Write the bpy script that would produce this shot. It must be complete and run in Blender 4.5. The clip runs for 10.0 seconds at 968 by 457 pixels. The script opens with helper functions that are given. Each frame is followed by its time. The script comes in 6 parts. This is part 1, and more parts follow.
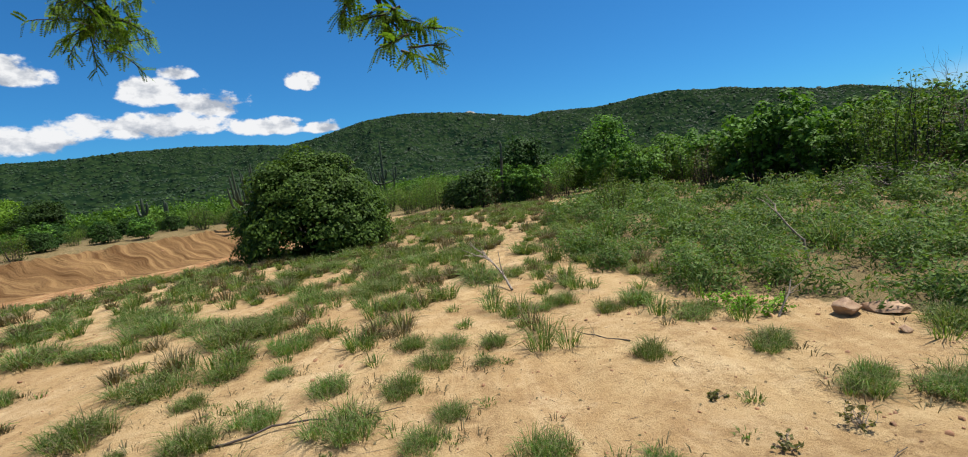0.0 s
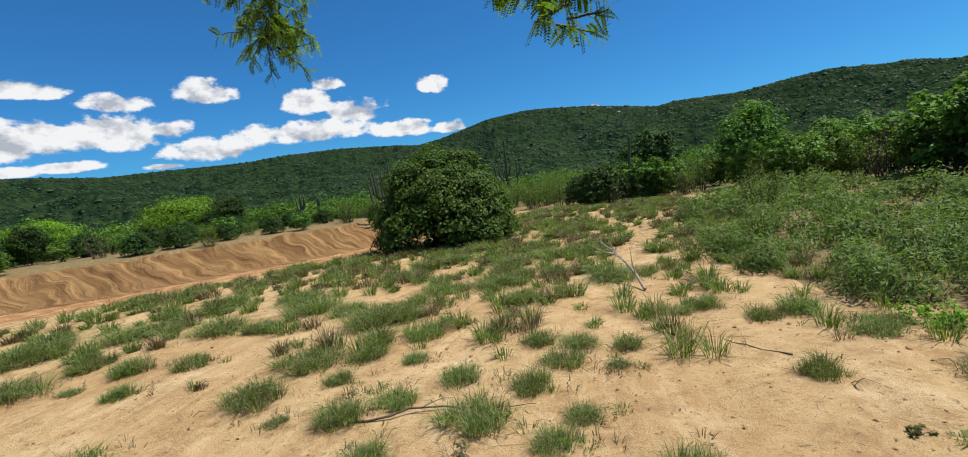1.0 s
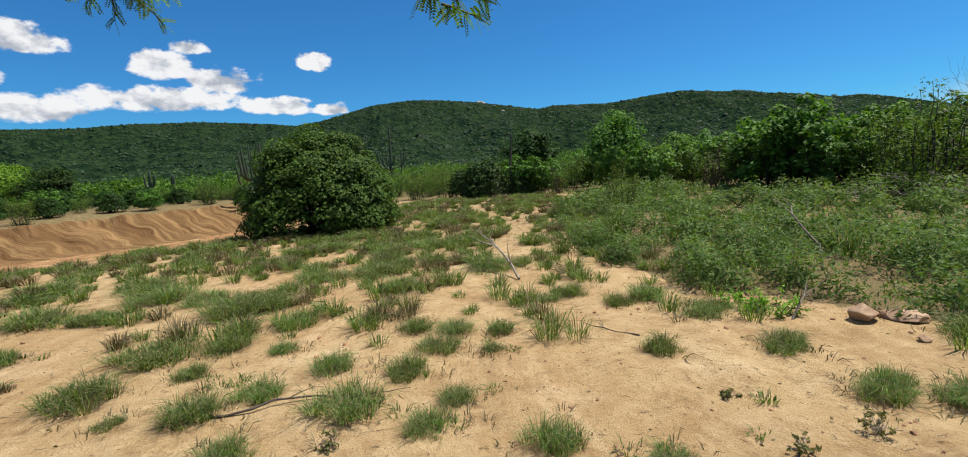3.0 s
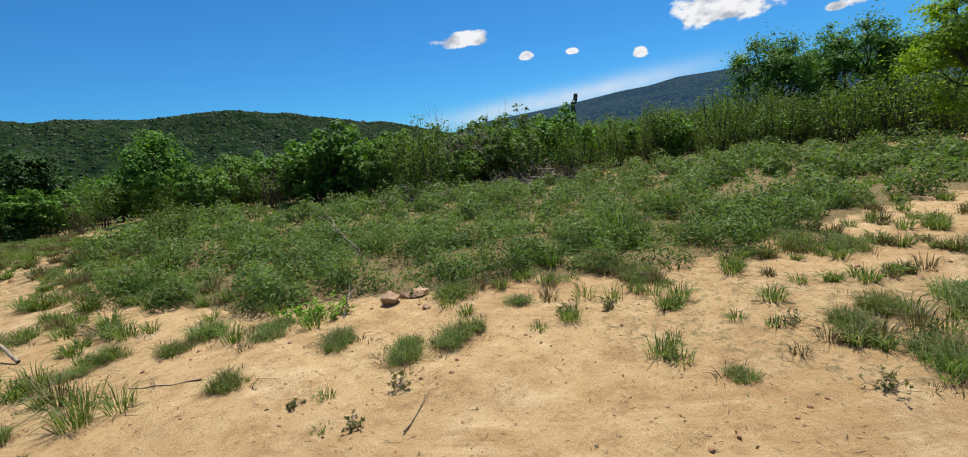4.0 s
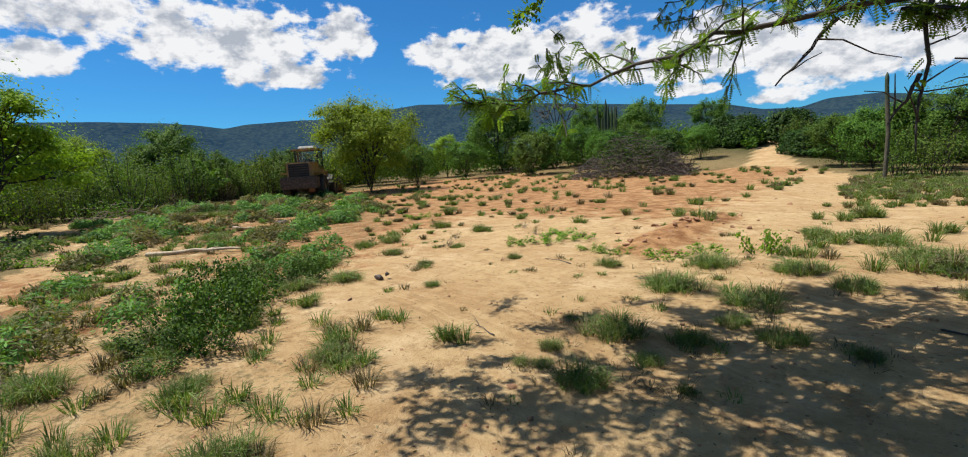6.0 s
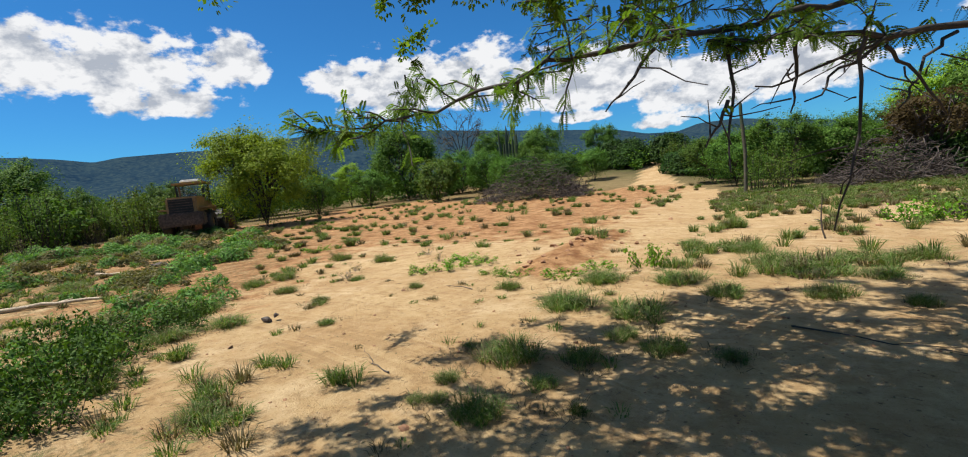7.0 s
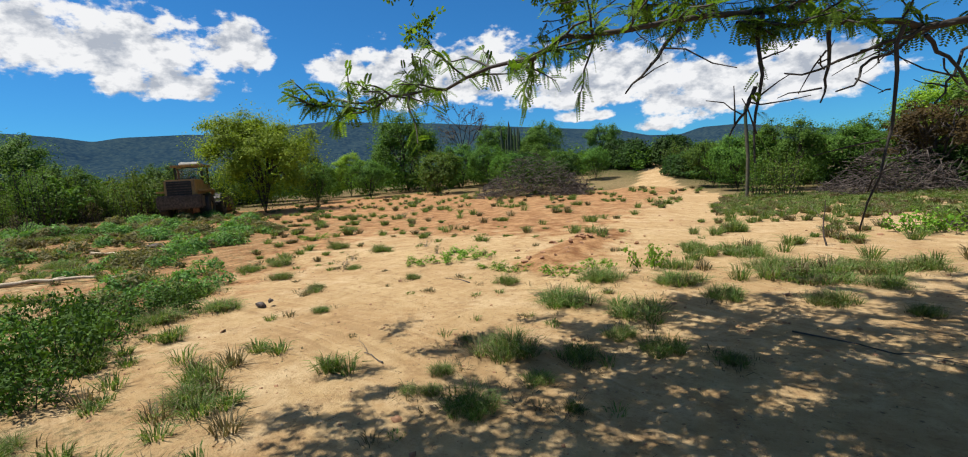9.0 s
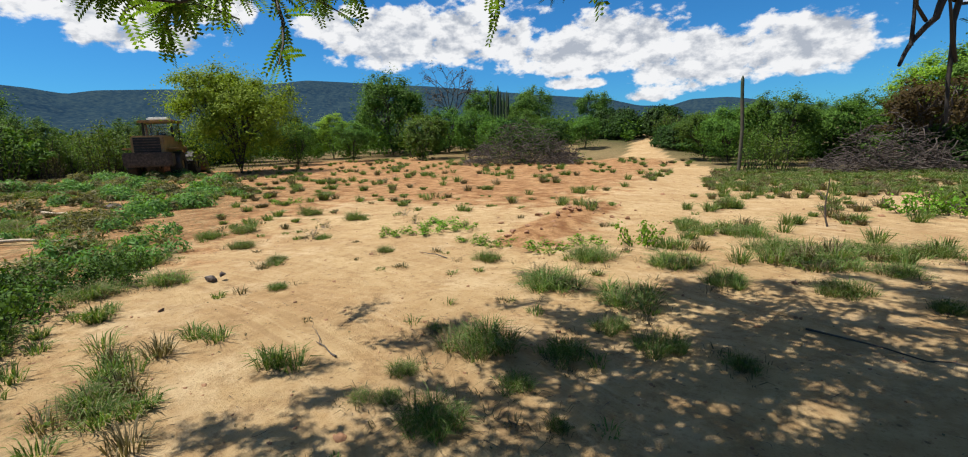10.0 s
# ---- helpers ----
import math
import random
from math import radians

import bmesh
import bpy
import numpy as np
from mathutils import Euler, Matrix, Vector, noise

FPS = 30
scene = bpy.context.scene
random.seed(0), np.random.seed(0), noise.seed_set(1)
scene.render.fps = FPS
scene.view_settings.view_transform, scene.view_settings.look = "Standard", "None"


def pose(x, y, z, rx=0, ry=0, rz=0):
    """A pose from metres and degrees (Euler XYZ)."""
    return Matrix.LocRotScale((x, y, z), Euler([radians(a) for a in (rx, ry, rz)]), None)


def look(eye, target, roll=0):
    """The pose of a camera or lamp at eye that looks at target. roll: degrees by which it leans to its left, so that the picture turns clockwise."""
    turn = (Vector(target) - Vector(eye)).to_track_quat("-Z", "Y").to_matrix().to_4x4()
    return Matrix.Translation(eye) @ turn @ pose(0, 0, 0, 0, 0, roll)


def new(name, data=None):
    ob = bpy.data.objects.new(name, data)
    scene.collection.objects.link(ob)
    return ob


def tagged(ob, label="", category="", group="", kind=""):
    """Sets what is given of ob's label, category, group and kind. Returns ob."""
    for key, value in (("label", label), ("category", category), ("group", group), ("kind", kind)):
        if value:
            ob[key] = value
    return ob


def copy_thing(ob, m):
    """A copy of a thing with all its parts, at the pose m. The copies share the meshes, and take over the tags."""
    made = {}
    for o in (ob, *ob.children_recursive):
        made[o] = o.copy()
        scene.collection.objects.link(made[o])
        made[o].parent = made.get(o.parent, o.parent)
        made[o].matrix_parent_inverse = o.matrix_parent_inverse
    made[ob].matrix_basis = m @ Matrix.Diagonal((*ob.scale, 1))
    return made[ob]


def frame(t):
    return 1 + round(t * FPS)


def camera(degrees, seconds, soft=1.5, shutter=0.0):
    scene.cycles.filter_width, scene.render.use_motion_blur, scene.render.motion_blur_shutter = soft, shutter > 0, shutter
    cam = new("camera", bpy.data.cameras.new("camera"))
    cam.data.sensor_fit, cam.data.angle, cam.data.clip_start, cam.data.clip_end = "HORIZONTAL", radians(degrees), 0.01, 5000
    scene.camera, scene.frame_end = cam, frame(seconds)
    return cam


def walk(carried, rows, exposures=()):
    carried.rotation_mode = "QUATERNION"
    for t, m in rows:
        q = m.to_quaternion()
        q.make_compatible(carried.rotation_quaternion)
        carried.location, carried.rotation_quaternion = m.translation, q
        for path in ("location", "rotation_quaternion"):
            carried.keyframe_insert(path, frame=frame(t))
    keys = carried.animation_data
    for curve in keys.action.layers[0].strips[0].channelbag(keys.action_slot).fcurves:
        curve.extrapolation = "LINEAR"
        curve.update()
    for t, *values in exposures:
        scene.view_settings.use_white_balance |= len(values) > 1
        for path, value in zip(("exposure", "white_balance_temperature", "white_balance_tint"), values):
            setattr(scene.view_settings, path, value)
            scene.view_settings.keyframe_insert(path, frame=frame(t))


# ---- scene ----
cam = camera(91.26, 10.0, soft=1.05)
PATH = [
    (0, (0.091, -0.217, 1.731), (0.018, 1.769, 1.505), -6.46),
    (0.5, (0.017, -0.145, 1.707), (-0.203, 1.832, 1.493), -6.98),
    (1, (-0.019, -0.124, 1.712), (-0.592, 1.783, 1.529), -7.18),
    (1.5, (-0.035, -0.137, 1.716), (-0.801, 1.702, 1.546), -6.97),
    (2, (-0.04, -0.133, 1.719), (-0.829, 1.697, 1.547), -6.37),
    (2.2, (-0.025, -0.132, 1.716), (-0.8, 1.703, 1.544), -6.35),
    (3.3, (0.01, -0.164, 1.659), (0.438, 1.768, 1.37), -2.88),
    (3.5, (0.087, -0.204, 1.706), (0.893, 1.599, 1.391), -3.3),
    (4, (0.151, -0.369, 1.717), (1.581, 0.991, 1.393), -5.82),
    (4.3, (0.208, -0.609, 1.737), (1.89, 0.428, 1.43), -6.59),
    (4.5, (0.175, -0.725, 1.71), (2.021, -0.022, 1.395), -6.08),
    (4.7, (0.207, -0.79, 1.713), (2.161, -0.46, 1.442), -6.59),
    (5, (0.325, -0.925, 1.739), (2.289, -1.167, 1.455), -6.49),
    (5.5, (0.428, -1.052, 1.762), (2.157, -2.024, 1.508), -5.95),
    (6, (0.423, -1.14, 1.793), (1.74, -2.621, 1.521), -3.83),
    (6.2, (0.416, -1.236, 1.785), (1.584, -2.84, 1.535), -3.47),
    (7.3, (0.296, -1.361, 1.79), (1.307, -3.076, 1.598), -5.72),
    (7.5, (0.314, -1.368, 1.782), (1.37, -3.057, 1.612), -5.94),
    (8, (0.336, -1.387, 1.784), (1.401, -3.072, 1.621), -6.22),
    (8.5, (0.325, -1.391, 1.769), (1.394, -3.072, 1.603), -4.87),
    (9, (0.379, -1.407, 1.749), (1.388, -3.12, 1.534), -3.4),
    (9.5, (0.491, -1.62, 1.677), (1.474, -3.335, 1.372), -0.68),
    (10, (0.649, -2.079, 1.733), (1.604, -3.8, 1.377), -1.69),
]
walk(cam, [(t, look(eye, target, roll)) for t, eye, target, roll in PATH], exposures=[(0.0, 0.62), (10.0, 0.62)])

# ---- world, sun ----
SUN_AZ, SUN_EL = 66.0, 66.0
world = bpy.data.worlds.new("sky")
scene.world = world
world.use_nodes = True
wt = world.node_tree
wt.nodes.clear()


def wn(kind, **props):
    n = wt.nodes.new(kind)
    for key, value in props.items():
        if key == "operation":
            n.operation = value
    return n


def wmath(op, a, b=None, c=None, clamp=False):
    n = wn("ShaderNodeMath", operation=op)
    n.use_clamp = clamp
    for i, v in enumerate((a, b, c)):
        if v is None:
            continue
        if isinstance(v, (int, float)):
            n.inputs[i].default_value = v
        else:
            wt.links.new(v, n.inputs[i])
    return n.outputs[0]


sky = wn("ShaderNodeTexSky")
sky.sky_type = "NISHITA"
sky.sun_disc = False
sky.sun_elevation = radians(SUN_EL)
sky.sun_rotation = radians(SUN_AZ)
sky.altitude = 500
sky.dust_density = 0.25
sky.ozone_density = 3.2
tc = wn("ShaderNodeTexCoord")
sep = wn("ShaderNodeSeparateXYZ")
wt.links.new(tc.outputs["Generated"], sep.inputs[0])
AZ = wmath("MULTIPLY", wmath("ARCTAN2", sep.outputs[0], sep.outputs[1]), 57.2958)
EL = wmath("MULTIPLY", wmath("ARCSINE", sep.outputs[2]), 57.2958)
# cumulus clouds: bearing, height, half width, half height, in degrees
CLOUDS = [(-63.4, 12.4, 2.8, 1.3), (-59, 12.8, 3.4, 1.0), (-44.9, 12.7, 3.1, 1.6), (-61, 8.5, 8, 2.3), (-52.5, 11.8, 2.8, 1.2), (-53, 8.8, 4.5, 2.2), (-48.5, 9.2, 2.2, 1.3), (-45, 7, 5, 1.7), (-34.9, 11.3, 2.9, 1.9), (-32.5, 13.2, 2.1, 1.0),
          (-29.8, 10.1, 3.7, 1.7), (-35.3, 8.1, 7.5, 1.7), (-25, 7.5, 4.2, 1.3), (-19.3, 7.2, 2.6, 0.9), (-61.1, 5.9, 2.6, 0.6), (-56.7, 6.15, 3.1, 0.7), (-49.5, 5.7, 2, 0.4), (-66.6, 7, 2.5, 0.6), (-20.5, 12.1, 2.0, 1.4)]
CLOUDS += [(46.3, 12.35, 4.4, 1.1), (53.3, 10.05, 0.9, 0.6), (65.8, 8.65, 0.9, 0.7), (58.5, 9.9, 0.8, 0.45), (69.75, 16, 1.0, 0.9), (74.2, 11.5, 5.4, 2.5), (74.8, 17.4, 2.5, 1.4), (87, 10.6, 3.7, 1.9), (83.3, 9.7, 0.9, 0.5)]
CLOUDS += [(90.3, 16.2, 7.2, 3.0), (96.6, 11.2, 4.6, 2.2), (99, 15.8, 10, 3.9), (112, 13.6, 12, 4.8), (117, 10.8, 7.2, 2.4), (124, 14.3, 3.9, 3.9), (134, 12.4, 3.4, 2.6), (141, 11.4, 9.5, 4.4), (150, 11.6, 9.5, 4.8), (161, 9, 9.5, 3.4), (166, 10, 9, 4.4),
           (175, 7.5, 9, 4.0), (-176, 8, 8, 4), (170.6, 4.6, 3.2, 1.2), (162, 6.3, 3.6, 1.0), (-150, 11, 14, 5), (-110, 12, 16, 5)]
best = None
for a0, e0, w, h in CLOUDS:
    da = wmath("SUBTRACT", AZ, a0)
    if abs(a0) > 120:
        da = wmath("WRAP", da, 180.0, -180.0)
    u = wmath("POWER", wmath("ABSOLUTE", wmath("DIVIDE", da, w)), 2.0)
    v = wmath("DIVIDE", wmath("SUBTRACT", EL, e0), h)
    # flat undersides: the lower half is squeezed
    v = wmath("MULTIPLY", v, wmath("ADD", 1.0, wmath("MULTIPLY", wmath("LESS_THAN", v, 0.0), 0.5)))
    f = wmath("SUBTRACT", 1.0, wmath("ADD", u, wmath("MULTIPLY", v, v)))
    best = f if best is None else wmath("SMOOTH_MAX", best, f, 0.35)


def cloud_noise(scale, detail, shift):
    m = wn("ShaderNodeMapping")
    m.inputs["Location"].default_value = shift
    m.inputs["Scale"].default_value = (1.0, 1.0, 1.7)
    wt.links.new(tc.outputs["Generated"], m.inputs[0])
    n = wn("ShaderNodeTexNoise")
    n.inputs["Scale"].default_value = scale
    n.inputs["Detail"].default_value = detail
    n.inputs["Roughness"].default_value = 0.58
    wt.links.new(m.outputs[0], n.inputs["Vector"])
    return n.outputs[0]


n1 = cloud_noise(19.0, 10.0, (0.3, 0.1, 0.2))
n2 = cloud_noise(19.0, 5.0, (0.3, 0.1, 0.155))
# unseen clouds higher up, added as neutral white fill for the shadows
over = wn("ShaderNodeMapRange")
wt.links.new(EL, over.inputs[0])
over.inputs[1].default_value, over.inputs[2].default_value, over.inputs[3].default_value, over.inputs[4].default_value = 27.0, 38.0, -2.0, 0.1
fill_clouds = wmath("ADD", over.outputs[0], wmath("MULTIPLY", wmath("SUBTRACT", cloud_noise(3.2, 3.0, (0.7, 0.2, 0.4)), 0.5), 5.0))
best = wmath("MAXIMUM", best, fill_clouds)
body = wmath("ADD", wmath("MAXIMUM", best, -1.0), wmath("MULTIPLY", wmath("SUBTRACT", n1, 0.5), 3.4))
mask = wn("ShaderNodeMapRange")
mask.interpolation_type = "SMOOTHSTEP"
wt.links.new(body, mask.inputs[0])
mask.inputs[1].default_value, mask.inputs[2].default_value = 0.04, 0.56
# sunlit tops and grey undersides are painted into the cloud colour
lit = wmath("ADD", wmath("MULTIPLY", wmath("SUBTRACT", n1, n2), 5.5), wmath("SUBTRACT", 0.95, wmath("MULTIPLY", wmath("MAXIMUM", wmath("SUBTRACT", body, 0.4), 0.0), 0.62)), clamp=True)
ramp = wn("ShaderNodeMix")
ramp.data_type = "RGBA"
wt.links.new(lit, ramp.inputs[0])
ramp.inputs[6].default_value = (5.2, 5.7, 6.6, 1)
ramp.inputs[7].default_value = (10.6, 10.7, 10.9, 1)
mixc = wn("ShaderNodeMix")
mixc.data_type = "RGBA"
wt.links.new(mask.outputs[0], mixc.inputs[0])
tint = wn("ShaderNodeMix")
tint.data_type = "RGBA"
tint.blend_type = "MULTIPLY"
tint.inputs[0].default_value = 1.0
tint.inputs[7].default_value = (0.29, 0.90, 1.36, 1)
wt.links.new(sky.outputs[0], tint.inputs[6])
wt.links.new(tint.outputs[2], mixc.inputs[6])
wt.links.new(ramp.outputs[2], mixc.inputs[7])
bg = wn("ShaderNodeBackground")
bg.inputs[1].default_value = 0.055
# thin veil of cloud that trails along the far plateau
veil_e = wmath("DIVIDE", wmath("SUBTRACT", EL, wmath("ADD", 4.3, wmath("MULTIPLY", wmath("SUBTRACT", AZ, 50.0), 0.095))), 1.1)
veil_a = wmath("DIVIDE", wmath("SUBTRACT", AZ, 57.0), 15.0)
veil = wmath("EXPONENT", wmath("MULTIPLY", wmath("ADD", wmath("MULTIPLY", veil_e, veil_e), wmath("POWER", wmath("ABSOLUTE", veil_a), 4.0)), -1.0))
hazed = wn("ShaderNodeMix")
hazed.data_type = "RGBA"
wt.links.new(wmath("MULTIPLY", veil, wmath("ADD", 0.25, wmath("MULTIPLY", n1, 0.75))), hazed.inputs[0])
wt.links.new(mixc.outputs[2], hazed.inputs[6])
hazed.inputs[7].default_value = (8.6, 9.4, 10.4, 1)
wt.links.new(hazed.outputs[2], bg.inputs[0])
wout = wn("ShaderNodeOutputWorld")
wt.links.new(bg.outputs[0], wout.inputs[0])

sun = new("sun", bpy.data.lights.new("sun", "SUN"))
sun.data.energy = 5.0
sun.data.angle = radians(0.55)
sun.data.color = (1.0, 0.95, 0.86)
sa, se = radians(SUN_AZ), radians(SUN_EL)
sun.matrix_world = look((30 * math.sin(sa) * math.cos(se), 30 * math.cos(sa) * math.cos(se), 30 * math.sin(se)), (0, 0, 0))


# ---- materials ----
def material(name):
    m = bpy.data.materials.new(name)
    m.use_nodes = True
    t = m.node_tree
    return m, t, t.nodes["Principled BSDF"], t.nodes["Material Output"]


def node(t, kind, **inputs):
    n = t.nodes.new(kind)
    for key, value in inputs.items():
        n.inputs[key.replace("_", " ")].default_value = value
    return n


def noise_tex(t, scale, detail=4.0, rough=0.55, vec=None):
    n = node(t, "ShaderNodeTexNoise", Scale=scale, Detail=detail, Roughness=rough)
    if vec is not None:
        t.links.new(vec, n.inputs["Vector"])
    return n.outputs[0]


def mix(t, fac, a, b, blend="MIX"):
    n = t.nodes.new("ShaderNodeMix")
    n.data_type = "RGBA"
    n.blend_type = blend
    for i, v in ((0, fac), (6, a), (7, b)):
        if isinstance(v, (int, float)):
            n.inputs[i].default_value = v
        elif isinstance(v, tuple):
            n.inputs[i].default_value = (*v, 1) if len(v) == 3 else v
        else:
            t.links.new(v, n.inputs[i])
    return n.outputs[2]


def span(t, value, lo, hi, a=0.0, b=1.0):
    n = t.nodes.new("ShaderNodeMapRange")
    t.links.new(value, n.inputs[0])
    for i, v in enumerate((lo, hi, a, b)):
        n.inputs[i + 1].default_value = v
    return n.outputs[0]


def bump(t, height, strength, distance, shader):
    n = node(t, "ShaderNodeBump", Strength=strength, Distance=distance)
    t.links.new(height, n.inputs["Height"])
    t.links.new(n.outputs[0], shader.inputs["Normal"])


def leaf_material(name, dark, light, dry=(0.30, 0.24, 0.09), dry_part=0.0, through_part=0.35):
    dark, light, dry = (tuple(v * k for v, k in zip(c, (0.585, 0.66, 0.72))) for c in (dark, light, dry))
    m, t, p, out = material(name)
    geo = t.nodes.new("ShaderNodeNewGeometry")
    info = t.nodes.new("ShaderNodeObjectInfo")
    big = span(t, noise_tex(t, 2.1, 3, vec=geo.outputs["Position"]), 0.38, 0.6)
    c = mix(t, geo.outputs["Random Per Island"], dark, light)
    c = mix(t, span(t, big, 0.0, 1.0, 0.55, 0.0), c, dark)
    shift = node(t, "ShaderNodeHueSaturation")
    t.links.new(span(t, info.outputs["Random"], 0, 1, 0.488, 0.514), shift.inputs["Hue"])
    t.links.new(span(t, info.outputs["Random"], 0, 1, 0.8, 1.2), shift.inputs["Value"])
    t.links.new(c, shift.inputs["Color"])
    c = shift.outputs[0]
    if dry_part:
        pick = span(t, noise_tex(t, 37.0, 1, vec=geo.outputs["Position"]), 0.62 - dry_part * 0.3, 0.66 - dry_part * 0.3)
        c = mix(t, pick, c, dry)
    t.links.new(c, p.inputs["Base Color"])
    p.inputs["Roughness"].default_value = 0.65
    p.inputs["Specular IOR Level"].default_value = 0.14
    tr = t.nodes.new("ShaderNodeBsdfTranslucent")
    warm = mix(t, 1.0, c, (1.25, 1.3, 0.5), "MULTIPLY")
    t.links.new(warm, tr.inputs[0])
    ms = t.nodes.new("ShaderNodeMixShader")
    ms.inputs[0].default_value = through_part
    t.links.new(p.outputs[0], ms.inputs[1])
    t.links.new(tr.outputs[0], ms.inputs[2])
    t.links.new(ms.outputs[0], out.inputs[0])
    return m


LEAF_DARK = leaf_material("leaf_dark", (0.020, 0.052, 0.008), (0.090, 0.175, 0.024), through_part=0.2)
LEAF_MID = leaf_material("leaf_mid", (0.058, 0.122, 0.016), (0.255, 0.410, 0.056), through_part=0.3)
LEAF_SHRUB = leaf_material("leaf_shrub", (0.066, 0.120, 0.016), (0.255, 0.375, 0.052), dry_part=0.06, through_part=0.3)
LEAF_BRIGHT = leaf_material("leaf_bright", (0.22, 0.31, 0.020), (0.52, 0.66, 0.055))
LEAF_LIME = leaf_material("leaf_lime", (0.14, 0.27, 0.016), (0.33, 0.52, 0.05))
LEAF_GRASS = leaf_material("leaf_grass", (0.095, 0.155, 0.028), (0.245, 0.345, 0.080), dry=(0.40, 0.34, 0.16), dry_part=0.22)
LEAF_WEED = leaf_material("leaf_weed", (0.070, 0.150, 0.028), (0.300, 0.480, 0.105), dry=(0.34, 0.29, 0.13), dry_part=0.03)
LEAF_DARKBROAD = leaf_material("leaf_dark_broad", (0.036, 0.084, 0.010), (0.190, 0.310, 0.040), through_part=0.25)
LEAF_DRY = leaf_material("leaf_dry", (0.17, 0.12, 0.055), (0.33, 0.26, 0.13), through_part=0.2)
LEAF_STRAW = leaf_material("leaf_straw", (0.13, 0.13, 0.035), (0.30, 0.28, 0.10), dry=(0.36, 0.27, 0.13), dry_part=0.3)
LEAF_RUST = leaf_material("leaf_rust", (0.06, 0.035, 0.012), (0.15, 0.085, 0.025))


def plain(name, a, b, scale, rough=0.8, relief=0.3, dist=0.01, metal=0.0, stretch=None):
    m, t, p, out = material(name)
    co = t.nodes.new("ShaderNodeTexCoord")
    vec = co.outputs["Object"]
    if stretch:
        mp = node(t, "ShaderNodeMapping", Scale=stretch)
        t.links.new(vec, mp.inputs[0])
        vec = mp.outputs[0]
    n = noise_tex(t, scale, 6, 0.6, vec)
    n2 = noise_tex(t, scale * 0.17, 3, 0.5, vec)
    c = mix(t, span(t, n, 0.35, 0.65), a, b)
    c = mix(t, span(t, n2, 0.4, 0.7, 0, 0.5), c, tuple(0.6 * v for v in a))
    t.links.new(c, p.inputs["Base Color"])
    p.inputs["Roughness"].default_value = rough
    p.inputs["Metallic"].default_value = metal
    bump(t, n, relief, dist, p)
    return m


BARK = plain("bark", (0.020, 0.016, 0.013), (0.050, 0.039, 0.030), 30, stretch=(1, 1, 0.25))
DEADWOOD = plain("dead_wood", (0.14, 0.11, 0.085), (0.34, 0.28, 0.22), 30, stretch=(1, 1, 0.3))
BRUSH = plain("dead_brush", (0.034, 0.025, 0.020), (0.105, 0.080, 0.066), 18)
CACTUS = plain("cactus_skin", (0.028, 0.045, 0.022), (0.06, 0.085, 0.04), 9, rough=0.6)
CACTUS_OLD = plain("cactus_old", (0.05, 0.045, 0.03), (0.10, 0.095, 0.06), 9)
ROCK = plain("rock", (0.25, 0.145, 0.080), (0.46, 0.31, 0.195), 7, relief=0.7, dist=0.03)
CLOD = plain("clod", (0.20, 0.095, 0.045), (0.33, 0.17, 0.085), 14, relief=0.6, dist=0.02)
LOGWOOD = plain("log_wood", (0.30, 0.23, 0.15), (0.50, 0.42, 0.30), 16, stretch=(6, 1, 1))
PAINT = plain("dozer_paint", (0.24, 0.14, 0.05), (0.40, 0.25, 0.09), 3, rough=0.55)
STEEL = plain("worn_steel", (0.05, 0.035, 0.028), (0.15, 0.10, 0.075), 9, rough=0.55, metal=0.4)
BLACK = plain("grimy_black", (0.012, 0.011, 0.010), (0.04, 0.033, 0.028), 8, rough=0.7)
ROOFPAINT = plain("roof_paint", (0.55, 0.52, 0.45), (0.72, 0.70, 0.63), 5, rough=0.5)
GLASS, _t, _p, _o = material("dusty_glass")
_p.inputs["Base Color"].default_value = (0.75, 0.8, 0.8, 1)
_p.inputs["Transmission Weight"].default_value = 0.9
_p.inputs["Roughness"].default_value = 0.12


